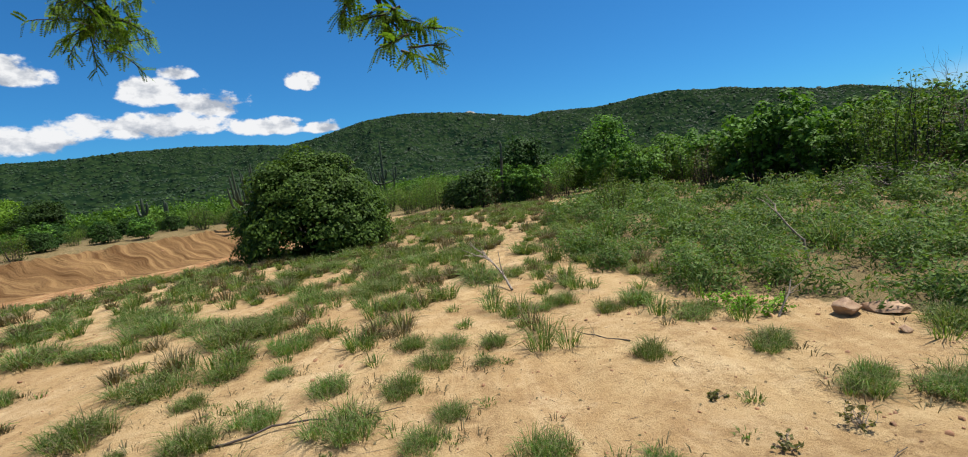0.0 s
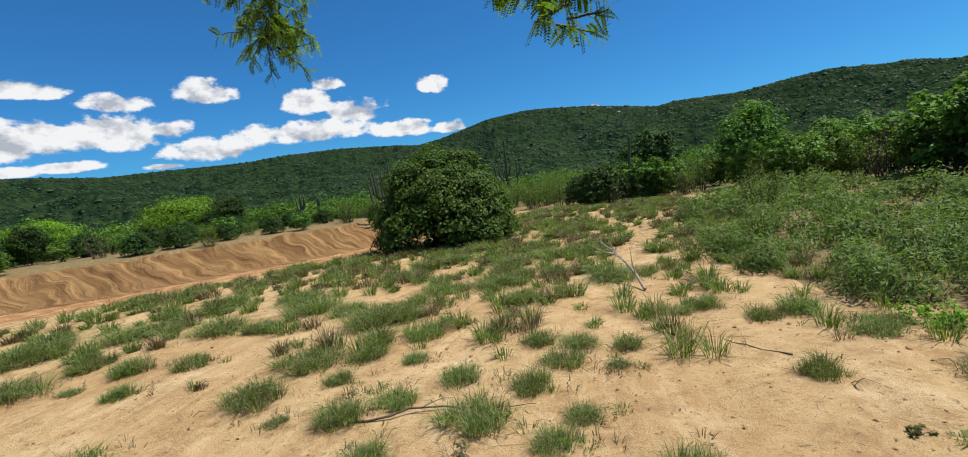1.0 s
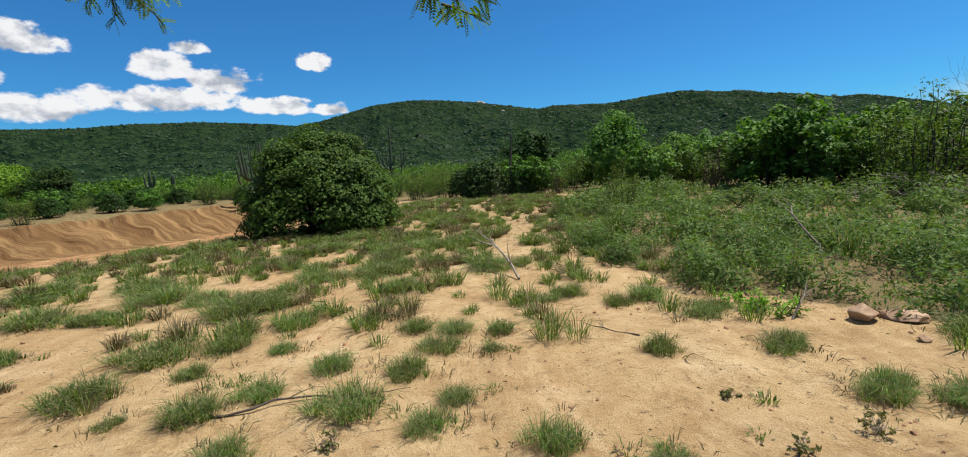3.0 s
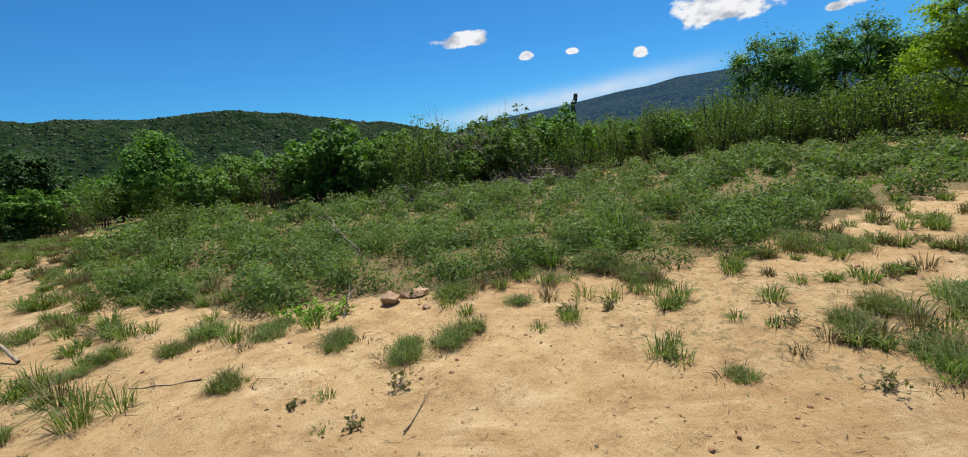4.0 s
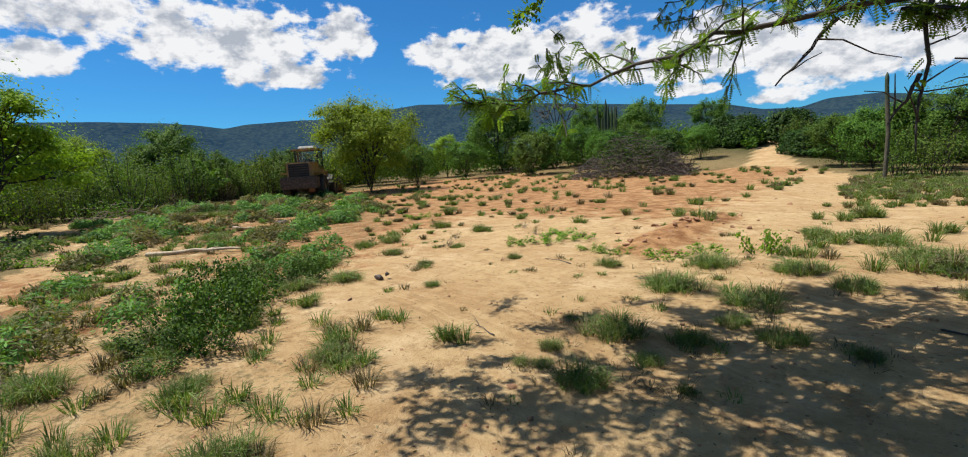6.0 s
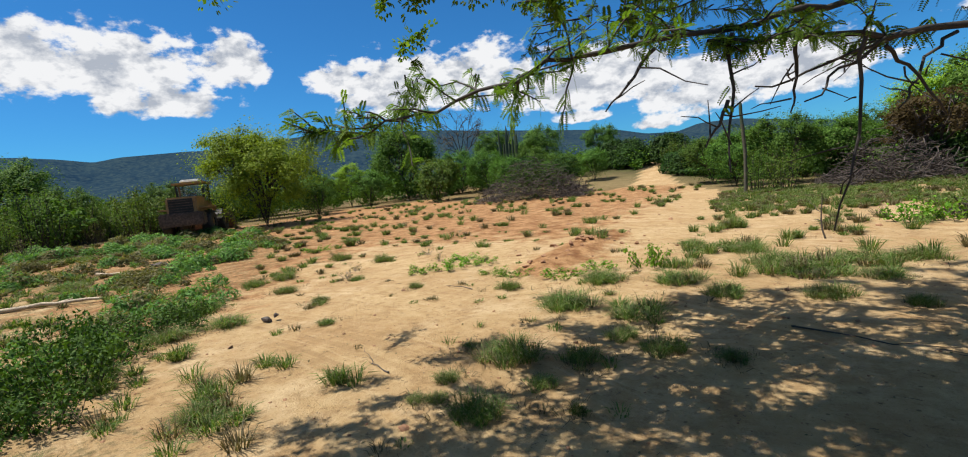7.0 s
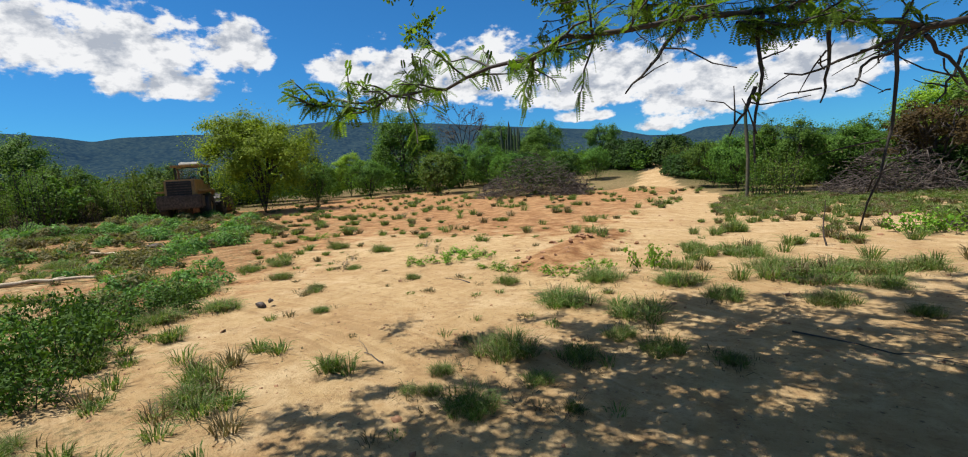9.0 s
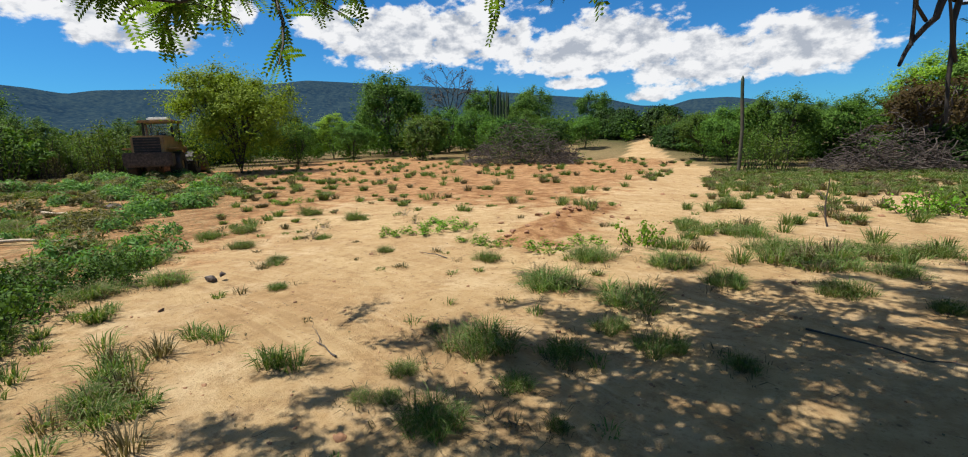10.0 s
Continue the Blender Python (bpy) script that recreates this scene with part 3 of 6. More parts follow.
def ground():
    n, k, far = 330, 9.0, 3600.0
    u = np.linspace(-1, 1, n)
    line = far / math.sinh(k) * np.sinh(k * u)
    X, Y = np.meshgrid(line + 1.5, line, indexing="ij")
    Z = relief(X, Y)
    # room for the scraped bank, a finer sheet of its own
    Z = Z - 0.3 * bank_ends(X, Y) * smooth(-0.5, 0.4, bank_depth(X, Y)) * smooth(3.3, 2.7, bank_depth(X, Y))
    i = np.arange(n * n).reshape(n, n)
    f = np.stack([i[:-1, :-1], i[1:, :-1], i[1:, 1:], i[:-1, 1:]], -1).reshape(-1, 4)
    me = np_mesh("ground", np.stack([X, Y, Z], -1).reshape(-1, 3), [f])
    me.materials.append(SOIL)
    me.polygons.foreach_set("use_smooth", np.ones(len(me.polygons), bool))
    d, ends = bank_depth(X, Y), bank_ends(X, Y)
    clay = ends * (smooth(-7, -2, d) * 0.7 + 0.3 * smooth(-0.5, 0, d)) * smooth(3.2, 2.7, d)
    clay = np.maximum(clay, np.exp(-((X - 3.93) / 0.75) ** 2) * smooth(3.2, 2.0, np.abs(Y + 11.7)))
    clay = np.maximum(clay, 0.72 * smooth(-1.5, -6, Y + 0.15 * (X - 9)) * smooth(8, 13, X + 0.35 * (Y + 12)) * smooth(48, 34, X))
    clay = np.maximum(clay, 0.8 * np.exp(-(((X - 11.0) / 4.0) ** 2 + ((Y + 1.9) / 1.0) ** 2)))
    litter = np.where(inside(X, Y, FIELD), 1.12, 0.0) + 0.6 * smooth(6, 11, Y) * (X < 2) * smooth(-12, -8, X)
    litter = np.maximum(litter, np.where(inside(X, Y, OPEN), 0, 1.0))
    litter = np.maximum(litter, 0.55 * smooth(2.4, 1.0, np.abs(X - 5.2)) * smooth(3.6, 2.2, np.abs(Y + 0.5)))
    litter = np.maximum(litter, 0.55 * smooth(9, 15, X) * smooth(-1, -4, Y) * smooth(-22, -14, Y))
    litter = np.maximum(litter, np.where(inside(X, Y, ROUGH), 0.62, 0.0))
    clay = np.maximum(clay, 0.8 * smooth(-10.5, -15, Y) * smooth(2.5, 6, X) * smooth(-40, -33, Y))
    litter = np.maximum(litter, 0.5 * smooth(-12, -20, Y) * smooth(1, -3, X))
    litter = litter * np.where((d < 3.4) & (d > -9), 1 - ends * smooth(2.95, 2.6, d), 1.0)
    r = np.hypot(X, Y)
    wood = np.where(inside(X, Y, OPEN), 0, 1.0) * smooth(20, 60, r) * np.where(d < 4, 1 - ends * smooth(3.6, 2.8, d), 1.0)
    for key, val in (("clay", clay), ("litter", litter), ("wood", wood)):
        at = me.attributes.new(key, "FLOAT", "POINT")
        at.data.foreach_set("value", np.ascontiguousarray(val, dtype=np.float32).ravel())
    return tagged(new("ground", me), "dry sandy clearing with reddish clay patches", "ground", kind="structure")


ground()


def earth_bank():
    """The face cut by the blade: combed, with a crumbling lip."""
    a = np.arange(-23.5, 13.6, 0.055)
    d = np.concatenate([np.arange(-0.9, 3.5, 0.09)])
    A, B = np.meshgrid(a, d, indexing="ij")
    off = B + 0.1 + 0.018 * A ** 2
    X, Y = -16.4 + 0.71 * A - 0.70 * off, 11.0 + 0.70 * A + 0.71 * off
    lean = A + (0.62 - 0.03 * A) * B + 0.22 * np.sin(A * 0.9) + 0.25 * fbm(A, B, 2.4, 64, 2)
    comb = 0.026 * np.abs(np.sin(lean * 5.0 + 1.4 * np.sin(lean * 1.3))) + 0.010 * np.sin(lean * 17.0 + 2.0 * np.sin(lean * 3.1)) + 0.075 * fbm(lean, B * 0.16, 1.1, 61, 4)
    face = smooth(-0.2, 0.5, B) * smooth(3.0, 2.5, B)
    lip = np.exp(-((B - 2.45 - 0.12 * fbm(A, B * 0, 1.6, 62, 3)) / 0.20) ** 2) * (0.09 + 0.07 * fbm(A, B, 0.9, 63, 3))
    Z = relief(X, Y) + bank_ends(X, Y) * (comb * face + lip) + 0.012
    Z = Z - 0.12 * smooth(-0.5, -0.9, B) - 0.15 * smooth(3.1, 3.45, B) - 0.2 * (1 - bank_ends(X, Y))
    i = np.arange(A.size).reshape(A.shape)
    f = np.stack([i[:-1, :-1], i[1:, :-1], i[1:, 1:], i[:-1, 1:]], -1).reshape(-1, 4)
    me = np_mesh("earth_bank", np.stack([X, Y, Z], -1).reshape(-1, 3), [f])
    me.materials.append(SCRAPED)
    me.polygons.foreach_set("use_smooth", np.ones(len(me.polygons), bool))
    at = me.attributes.new("run", "FLOAT_VECTOR", "POINT")
    at.data.foreach_set("vector", np.ascontiguousarray(np.stack([lean, B, B * 0], -1), dtype=np.float32).ravel())
    return tagged(new("earth_bank", me), "bank of yellow-brown earth scraped by a machine blade", "earth bank", kind="structure")


earth_bank()


def ridge_mesh(name, az0, az1, r0, r1, r2, skyline, mat, seed, label, rough):
    """A range of hills between two bearings; skyline: heights in degrees by bearing."""
    na, nr = int(abs(az1 - az0) * 5), 90
    az = np.linspace(az0, az1, na)
    el = np.interp(az, [p[0] for p in skyline], [p[1] for p in skyline])
    ker = np.hanning(9)
    el = np.convolve(np.pad(el, 4, mode="edge"), ker / ker.sum(), "valid")
    t = np.concatenate([np.linspace(0, 1, nr - 20), 1 + np.linspace(0.03, 1, 20)])
    R = np.where(t <= 1, r0 + (r1 - r0) * t, r1 + (r2 - r1) * (t - 1))
    A, T = np.meshgrid(np.radians(az), t, indexing="ij")
    RR = np.broadcast_to(R, A.shape)
    X, Y = RR * np.sin(A), RR * np.cos(A)
    H = r1 * np.tan(np.radians(el))[:, None]
    up = np.where(T <= 1, 0.30 * np.clip(T, 0, 1) + 0.70 * smooth(0.0, 1.0, T) ** 1.15, 1 - smooth(1.0, 2.0, T) * 0.9)
    Z = H * up + rough * fbm(X, Y, r1 * 0.22, seed, 5) * np.sin(np.pi * np.clip(T, 0, 1)) * 0.8 - 3
    Z = Z + rough * 0.03 * fbm(X, Y, r1 * 0.012, seed + 1, 2)
    # the highest point on each bearing makes the skyline
    highest = ((Z - 1.72) / RR).max(axis=1)
    Z = 1.72 + (Z - 1.72) * (np.tan(np.radians(el)) / np.maximum(highest, 1e-3))[:, None]
    i = np.arange(na * nr).reshape(na, nr)
    f = np.stack([i[:-1, :-1], i[:-1, 1:], i[1:, 1:], i[1:, :-1]], -1).reshape(-1, 4)
    me = np_mesh(name, np.stack([X, Y, Z], -1).reshape(-1, 3), [f])
    me.materials.append(mat)
    me.polygons.foreach_set("use_smooth", np.ones(len(me.polygons), bool))
    return tagged(new(name, me), label, "mountain", kind="structure")


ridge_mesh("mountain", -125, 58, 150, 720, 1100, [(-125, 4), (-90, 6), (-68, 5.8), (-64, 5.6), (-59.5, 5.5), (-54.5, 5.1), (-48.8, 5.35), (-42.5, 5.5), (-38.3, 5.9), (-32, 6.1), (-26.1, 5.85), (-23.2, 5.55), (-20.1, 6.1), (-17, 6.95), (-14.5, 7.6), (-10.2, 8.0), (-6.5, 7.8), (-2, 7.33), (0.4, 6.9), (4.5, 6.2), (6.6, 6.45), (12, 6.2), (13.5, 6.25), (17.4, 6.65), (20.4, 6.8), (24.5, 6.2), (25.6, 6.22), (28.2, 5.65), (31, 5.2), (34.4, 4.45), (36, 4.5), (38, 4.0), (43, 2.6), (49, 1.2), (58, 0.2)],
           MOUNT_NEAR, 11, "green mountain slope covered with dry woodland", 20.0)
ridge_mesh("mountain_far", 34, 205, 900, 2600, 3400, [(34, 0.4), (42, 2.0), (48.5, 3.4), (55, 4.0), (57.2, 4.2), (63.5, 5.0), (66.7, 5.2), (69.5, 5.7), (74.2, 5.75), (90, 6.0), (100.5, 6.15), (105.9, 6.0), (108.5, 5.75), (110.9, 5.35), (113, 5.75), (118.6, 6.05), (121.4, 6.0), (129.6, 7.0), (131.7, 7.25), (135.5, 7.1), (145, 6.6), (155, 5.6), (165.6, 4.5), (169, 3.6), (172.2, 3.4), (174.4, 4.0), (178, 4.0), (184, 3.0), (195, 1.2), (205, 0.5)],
           MOUNT_FAR, 17, "distant plateau mountain, blue-green from painted haze", 40.0)


def mountain_woods():
    """Single tree crowns all over the near slope."""
    rng = np.random.default_rng(19)
    co = np.empty(len(bpy.data.objects["mountain"].data.vertices) * 3, np.float32)
    bpy.data.objects["mountain"].data.vertices.foreach_get("co", co)
    nr = 90
    grid = co.reshape(-1, nr, 3).astype(float)
    n = 60000
    i = rng.uniform(260, len(grid) - 40, n)
    j = (nr - 20) * rng.uniform(0.02, 1, n) ** 0.75
    a, b = np.floor(i).astype(int), np.floor(j).astype(int)
    fa, fb = (i - a)[:, None], (j - b)[:, None]
    p = (grid[a, b] * (1 - fa) + grid[a + 1, b] * fa) * (1 - fb) + (grid[a, b + 1] * (1 - fa) + grid[a + 1, b + 1] * fa) * fb
    k = rng.lognormal(-0.28, 0.36, n) * (0.75 + 0.0006 * np.hypot(p[:, 0], p[:, 1]))
    base = np.array([(1, 0, 0), (0, 1, 0), (-1, 0, 0), (0, -1, 0), (0.55, 0.5, 0.95), (-0.55, 0.5, 0.85), (-0.5, -0.55, 1.0), (0.55, -0.5, 0.8)])
    quads = np.array([(0, 1, 5, 4), (1, 2, 6, 5), (2, 3, 7, 6), (3, 0, 4, 7), (4, 5, 6, 7)])
    turn = rng.uniform(0, 2 * np.pi, n)
    c, sn = np.cos(turn)[:, None], np.sin(turn)[:, None]
    V = base[None] * rng.uniform(0.65, 1.3, (n, 8, 3)) * k[:, None, None] * np.array([1, 1, 0.6])
    V = np.stack([V[..., 0] * c - V[..., 1] * sn, V[..., 0] * sn + V[..., 1] * c, V[..., 2]], -1) + p[:, None, :]
    s = Soup()
    s.add(V.reshape(-1, 3), (quads[None] + 8 * np.arange(n)[:, None, None]).reshape(-1, 4))
    ob = new("mountain_woods", s.mesh("mountain_woods", MOUNT_TREES, True))
    return tagged(ob, "dry woodland of small green trees on the mountain", "woods", kind="stuff")


mountain_woods()


# ---- plants ----
def at_ground(x, y, turn=0.0, size=1.0, sink=0.0):
    return pose(x, y, float(relief(x, y)) - sink, 0, 0, turn) @ Matrix.Diagonal((size, size, size, 1))


def thing(name, label, category, group="", kind=""):
    return tagged(new(name), label, category, group, kind)


def place(proto, x, y, turn=0.0, size=1.0, sink=0.0, tall=1.0):
    """A copy of a thing on the ground."""
    ob = copy_thing(proto, pose(x, y, float(relief(x, y)) - sink, 0, 0, turn))
    ob.scale = (size, size, size * tall)
    return ob


def limbs(wood, rng, base, height, spread, stems, levels, r0, fork=3, crook=0.10):
    """A branching crown skeleton; returns the twig ends."""
    ends = []

    def grow(a, d, length, r, level):
        b = a + d * length
        tube(wood, wobble(a, b, 5, crook, rng), np.linspace(r, r * 0.62, 5), 6 if r > 0.02 else 4)
        if level == 0:
            ends.append(b)
            return
        for _ in range(fork if level > 1 else fork + 1):
            k = d + rng.normal(size=3) * 0.55
            k[2] = k[2] * 0.75 + 0.12
            k /= np.linalg.norm(k)
            grow(a + d * length * rng.uniform(0.75, 1.0), k, length * rng.uniform(0.55, 0.8), r * 0.6, level - 1)

    for i in range(stems):
        a = 2 * np.pi * (i + rng.uniform(-0.3, 0.3)) / stems
        out = spread / height * rng.uniform(0.35, 1.0)
        d = np.array([np.cos(a) * out, np.sin(a) * out, 1.0])
        d /= np.linalg.norm(d)
        grow(np.array([np.cos(a) * r0 * 0.8, np.sin(a) * r0 * 0.8, -0.1]) + base, d, height * rng.uniform(0.36, 0.48), r0, levels)
    return np.array(ends)


def tree(name, label, seed, height, spread, mat, stems=4, levels=3, r0=0.09, leaf=0.07, per=60, clump=0.42, flat=0.5, bark=None, fill=0.0, category="tree", fork=3):
    rng = np.random.default_rng(seed)
    top = thing(name, label, category)
    wood, crown = Soup(), Soup()
    ends = limbs(wood, rng, np.zeros(3), height, spread, stems, levels, r0, fork)
    k = height / (ends[:, 2].max() + clump * 0.5)
    k2 = spread / (np.quantile(np.hypot(ends[:, 0], ends[:, 1]), 0.92) + clump * 0.4)
    for v in wood.v:
        v[:, 2] *= k
        v[:, :2] *= k2 * np.clip(v[:, 2:3] / height, 0.0, 1.0) ** 0.3
    ends[:, 2] *= k
    ends[:, :2] *= k2 * np.clip(ends[:, 2:3] / height, 0.0, 1.0) ** 0.3
    part("trunk", wood, bark or BARK, top, smooth=True)
    if per:
        sc = rng.uniform(0.6, 1.25, len(ends))
        n = np.maximum((per * sc).astype(int), 4)
        idx = np.repeat(np.arange(len(ends)), n)
        off = rng.normal(size=(len(idx), 3))
        off *= (rng.uniform(0, 1, len(idx)) ** 0.75 * clump * sc[idx] * 0.82 / np.linalg.norm(off, axis=1))[:, None]
        off[:, 2] *= flat
        c = ends[idx] + off
        if fill:
            q = rng.normal(size=(int(fill), 3))
            q /= np.linalg.norm(q, axis=1)[:, None]
            rr = rng.uniform(0.3, 0.86, len(q)) ** 0.6
            lump = 1 + 0.16 * np.sin(q[:, 0] * 7 + seed) * np.sin(q[:, 1] * 6) + 0.12 * np.sin(q[:, 2] * 9 + q[:, 0] * 5)
            q = q * (rr * lump)[:, None] * np.array([spread, spread, height * 0.52]) + np.array([0, 0, height * 0.5])
            c = np.concatenate([c, q[q[:, 2] > 0.02]])
        hub = np.array([0, 0, height * 0.45])
        out = (c - hub) / np.linalg.norm(c - hub, axis=1)[:, None] * 0.5
        out[: len(off)] += off / clump
        leaves(crown, c, leaf, rng, flat=0.0, face=out + np.array([0, 0, 0.55]), jitter=0.45)
        part("crown", crown, mat, top)
    return top


def shrub(name, label, seed, height, spread, mat, stems=9, per=190, leaf=0.055, low=0.25, droop=0.0, category="shrub", aspect=0.45, sprig=0.16):
    """Upright stems clothed in leaves from knee height up."""
    rng = np.random.default_rng(seed)
    top = thing(name, label, category)
    wood, crown = Soup(), Soup()
    for i in range(stems):
        a = rng.uniform(0, 2 * np.pi)
        out = spread * np.sqrt(rng.uniform(0.02, 1))
        h = height * rng.uniform(0.6, 1.05) * (1 - 0.35 * (out / spread) ** 2)
        foot = np.array([np.cos(a) * out * 0.45, np.sin(a) * out * 0.45, -0.05])
        tip = np.array([np.cos(a) * out, np.sin(a) * out, h])
        line = wobble(foot, tip, 7, 0.07, rng)
        tube(wood, line, np.linspace(0.016, 0.004, 7) * (height / 2.5 + 0.3), 4)
        n = int(per * h / height)
        t = low + (1 - low) * rng.uniform(0, 1, n) ** 0.75
        at = np.stack([np.interp(t, np.linspace(0, 1, 7), line[:, k]) for k in range(3)], 1)
        fat = sprig * height / 2.5 * (1.3 - 0.6 * t)
        c = at + np.clip(rng.normal(size=(n, 3)), -1.05, 1.05) * fat[:, None]
        c[:, 2] = np.maximum(c[:, 2], 0.04)
        leaves(crown, c, leaf, rng, aspect=aspect, flat=0.0, droop=droop, face=(c - at) / (fat[:, None] + 1e-6) * 0.5 + np.array([0, 0, 0.6]), jitter=0.5)
    tagged(part("woody_base", wood, BARK, top), kind="stuff")
    part("foliage", crown, mat, top)
    return top


def leafy_shrub(name, label, seed, height, spread, mat, stems, leaf, per, aspect=0.55, category="shrub"):
    """Forking stems, bare below, that end in rosettes of broad leaves."""
    rng = np.random.default_rng(seed)
    top = thing(name, label, category)
    wood, crown = Soup(), Soup()
    ends, ways = [], []
    for i in range(stems):
        a = 2 * np.pi * (i + rng.uniform(-0.4, 0.4)) / stems
        out = spread * np.sqrt(rng.uniform(0.05, 1.0))
        h = height * rng.uniform(0.6, 1.0) * (1 - 0.3 * (out / spread) ** 2)
        d = np.array([np.cos(a) * out, np.sin(a) * out, h])
        line = wobble(d * np.array([0.25, 0.25, 0]) - np.array([0, 0, 0.06]), d, 8, 0.06, rng)
        tube(wood, line, np.linspace(0.022, 0.006, 8) * height / 2.5, 5)
        ends.append(line[-1])
        ways.append(d / np.linalg.norm(d))
        for k in (2, 3, 4, 5, 6, 6):
            side = rng.normal(size=3) * np.array([1, 1, 0.4]) + np.array([0, 0, 0.45])
            side /= np.linalg.norm(side)
            tip = line[k] + side * height * rng.uniform(0.08, 0.2)
            tube(wood, wobble(line[k], tip, 4, 0.07, rng), np.linspace(0.009, 0.004, 4) * height / 2.5, 4)
            ends.append(tip)
            ways.append(side)
    ends, ways = np.array(ends), np.array(ways)
    n = (per * rng.uniform(0.5, 1.4, len(ends))).astype(int) + 4
    idx = np.repeat(np.arange(len(ends)), n)
    q = rng.normal(size=(len(idx), 3))
    q /= np.linalg.norm(q, axis=1)[:, None]
    reach = height * 0.085 * rng.uniform(0.25, 1.0, len(idx)) ** 0.5
    c = ends[idx] + q * reach[:, None] * np.array([1.2, 1.2, 0.75])
    keep = c[:, 2] > 0.05
    leaves(crown, c[keep], leaf, rng, aspect=aspect, flat=0.0, droop=0.3, face=q[keep] * 0.6 + ways[idx][keep] * 0.3 + np.array([0, 0, 0.7]), jitter=0.35)
    tagged(part("woody_base", wood, BARK, top), kind="stuff")
    part("foliage", crown, mat, top)
    return top


def dense_bush(name, label, seed, height, spread, mat, count, leaf, category="bush"):
    """A leafy mound whose foliage reaches the ground."""
    rng = np.random.default_rng(seed)
    top = thing(name, label, category)
    wood, crown = Soup(), Soup()
    for i in range(16):
        a = rng.uniform(0, 2 * np.pi)
        tip = np.array([np.cos(a) * spread * rng.uniform(0.2, 0.8), np.sin(a) * spread * rng.uniform(0.2, 0.8), height * rng.uniform(0.6, 0.95)])
        tube(wood, wobble((0.2 * np.cos(a), 0.2 * np.sin(a), -0.1), tip, 7, 0.08, rng), np.linspace(0.06, 0.012, 7), 5)
    lumps = 320
    q = rng.normal(size=(lumps, 3))
    q /= np.linalg.norm(q[:, :2], axis=1)[:, None]
    q[:, 2] = rng.uniform(0, 1, lumps) ** 0.85
    q[:, :2] *= np.sqrt(1 - 0.96 * q[:, 2:3] ** 2)
    c0 = q * np.array([spread, spread, height]) * rng.uniform(0.74, 0.92, (lumps, 1)) * (1 + 0.06 * np.sin(q[:, :1] * 5 + seed) * np.sin(q[:, 1:2] * 4))
    c0[:, 2] = np.clip(c0[:, 2], 0.25, None)
    rad = rng.uniform(0.13, 0.23, lumps) * spread
    i = rng.integers(0, lumps, count)
    s = rng.normal(size=(count, 3))
    s /= np.linalg.norm(s, axis=1)[:, None]
    s[:, 2] = np.where(rng.uniform(0, 1, count) < 0.6, np.abs(s[:, 2]), s[:, 2])
    c = c0[i] + s * (rad[i] * rng.uniform(0.6, 1.05, count) ** 0.5)[:, None] * np.array([1, 1, 0.85])
    keep = c[:, 2] > 0.03
    leaves(crown, c[keep], leaf, rng, aspect=0.5, flat=0.0, droop=0.25, face=s[keep] * 0.6 + q[i][keep] * 0.7 + np.array([0, 0, 0.3]), jitter=0.5)
    tagged(part("woody_base", wood, BARK, top), kind="stuff")
    part("foliage", crown, mat, top)
    return top


def hide_proto(ob):
    """Removes a pattern that has been copied."""
    for o in (*ob.children_recursive, ob):
        bpy.data.objects.remove(o)


# trees that stand out, one by one
big_bush = dense_bush("round_bush", "large round dark green leafy bush beside the scraped bank", 21, 3.05, 2.25, LEAF_DARKBROAD, 76000, 0.055)
big_bush.matrix_world = at_ground(-5.5, 13.9, 20)

acacia = tree("acacia_tree", "spreading yellow-green acacia tree with several dark stems", 31, 6.4, 3.4, LEAF_BRIGHT, stems=6, levels=3, r0=0.10, leaf=0.066, per=200, clump=0.78, flat=0.5, fill=3500)
acacia.matrix_world = at_ground(24.7, -2.0, 0)
acacia_b = tree("acacia_tree", "broad bright green acacia tree next to the loader", 33, 6.5, 4.2, LEAF_BRIGHT, stems=7, levels=3, r0=0.12, leaf=0.075, per=190, clump=0.95, flat=0.62, fill=9000)
acacia_b.matrix_world = at_ground(27.7, -20.5, 40)
big_tree = tree("woodland_tree", "tall full-crowned dark green tree behind the clearing", 35, 8.4, 4.5, LEAF_MID, stems=4, levels=3, r0=0.18, leaf=0.11, per=150, clump=0.98, flat=0.72, fill=5200)
big_tree.matrix_world = at_ground(32.4, -40.6, 0)
lime_tree = tree("lime_tree", "rounded lime green tree beyond the earth bank", 37, 2.9, 2.6, LEAF_LIME, stems=5, levels=3, r0=0.10, leaf=0.08, per=70, clump=0.6, flat=0.5, fill=6500)
lime_tree.matrix_world = at_ground(-27.0, 23.6, 0)
for x, y, s, turn in ((-31.0, 18.0, 0.82, 60), (-31.0, 13.2, 1.08, 130)):
    place(lime_tree, x, y, turn, s)
leafy_tree = tree("leafy_tree", "dark green broad-leaved tree rising over the thicket", 39, 4.3, 1.85, LEAF_MID, stems=3, levels=3, r0=0.09, leaf=0.095, per=60, clump=0.6, flat=0.8, fill=2500)
leafy_tree.matrix_world = at_ground(6.2, 26.2, 0)
dark_tree = tree("dark_tree", "low dark-leaved tree with a flat crown", 41, 3.8, 2.2, LEAF_DARK, stems=4, levels=3, r0=0.09, leaf=0.09, per=70, clump=0.6, flat=0.6, fill=2600)
dark_tree.matrix_world = at_ground(1.5, 28.8, 0)
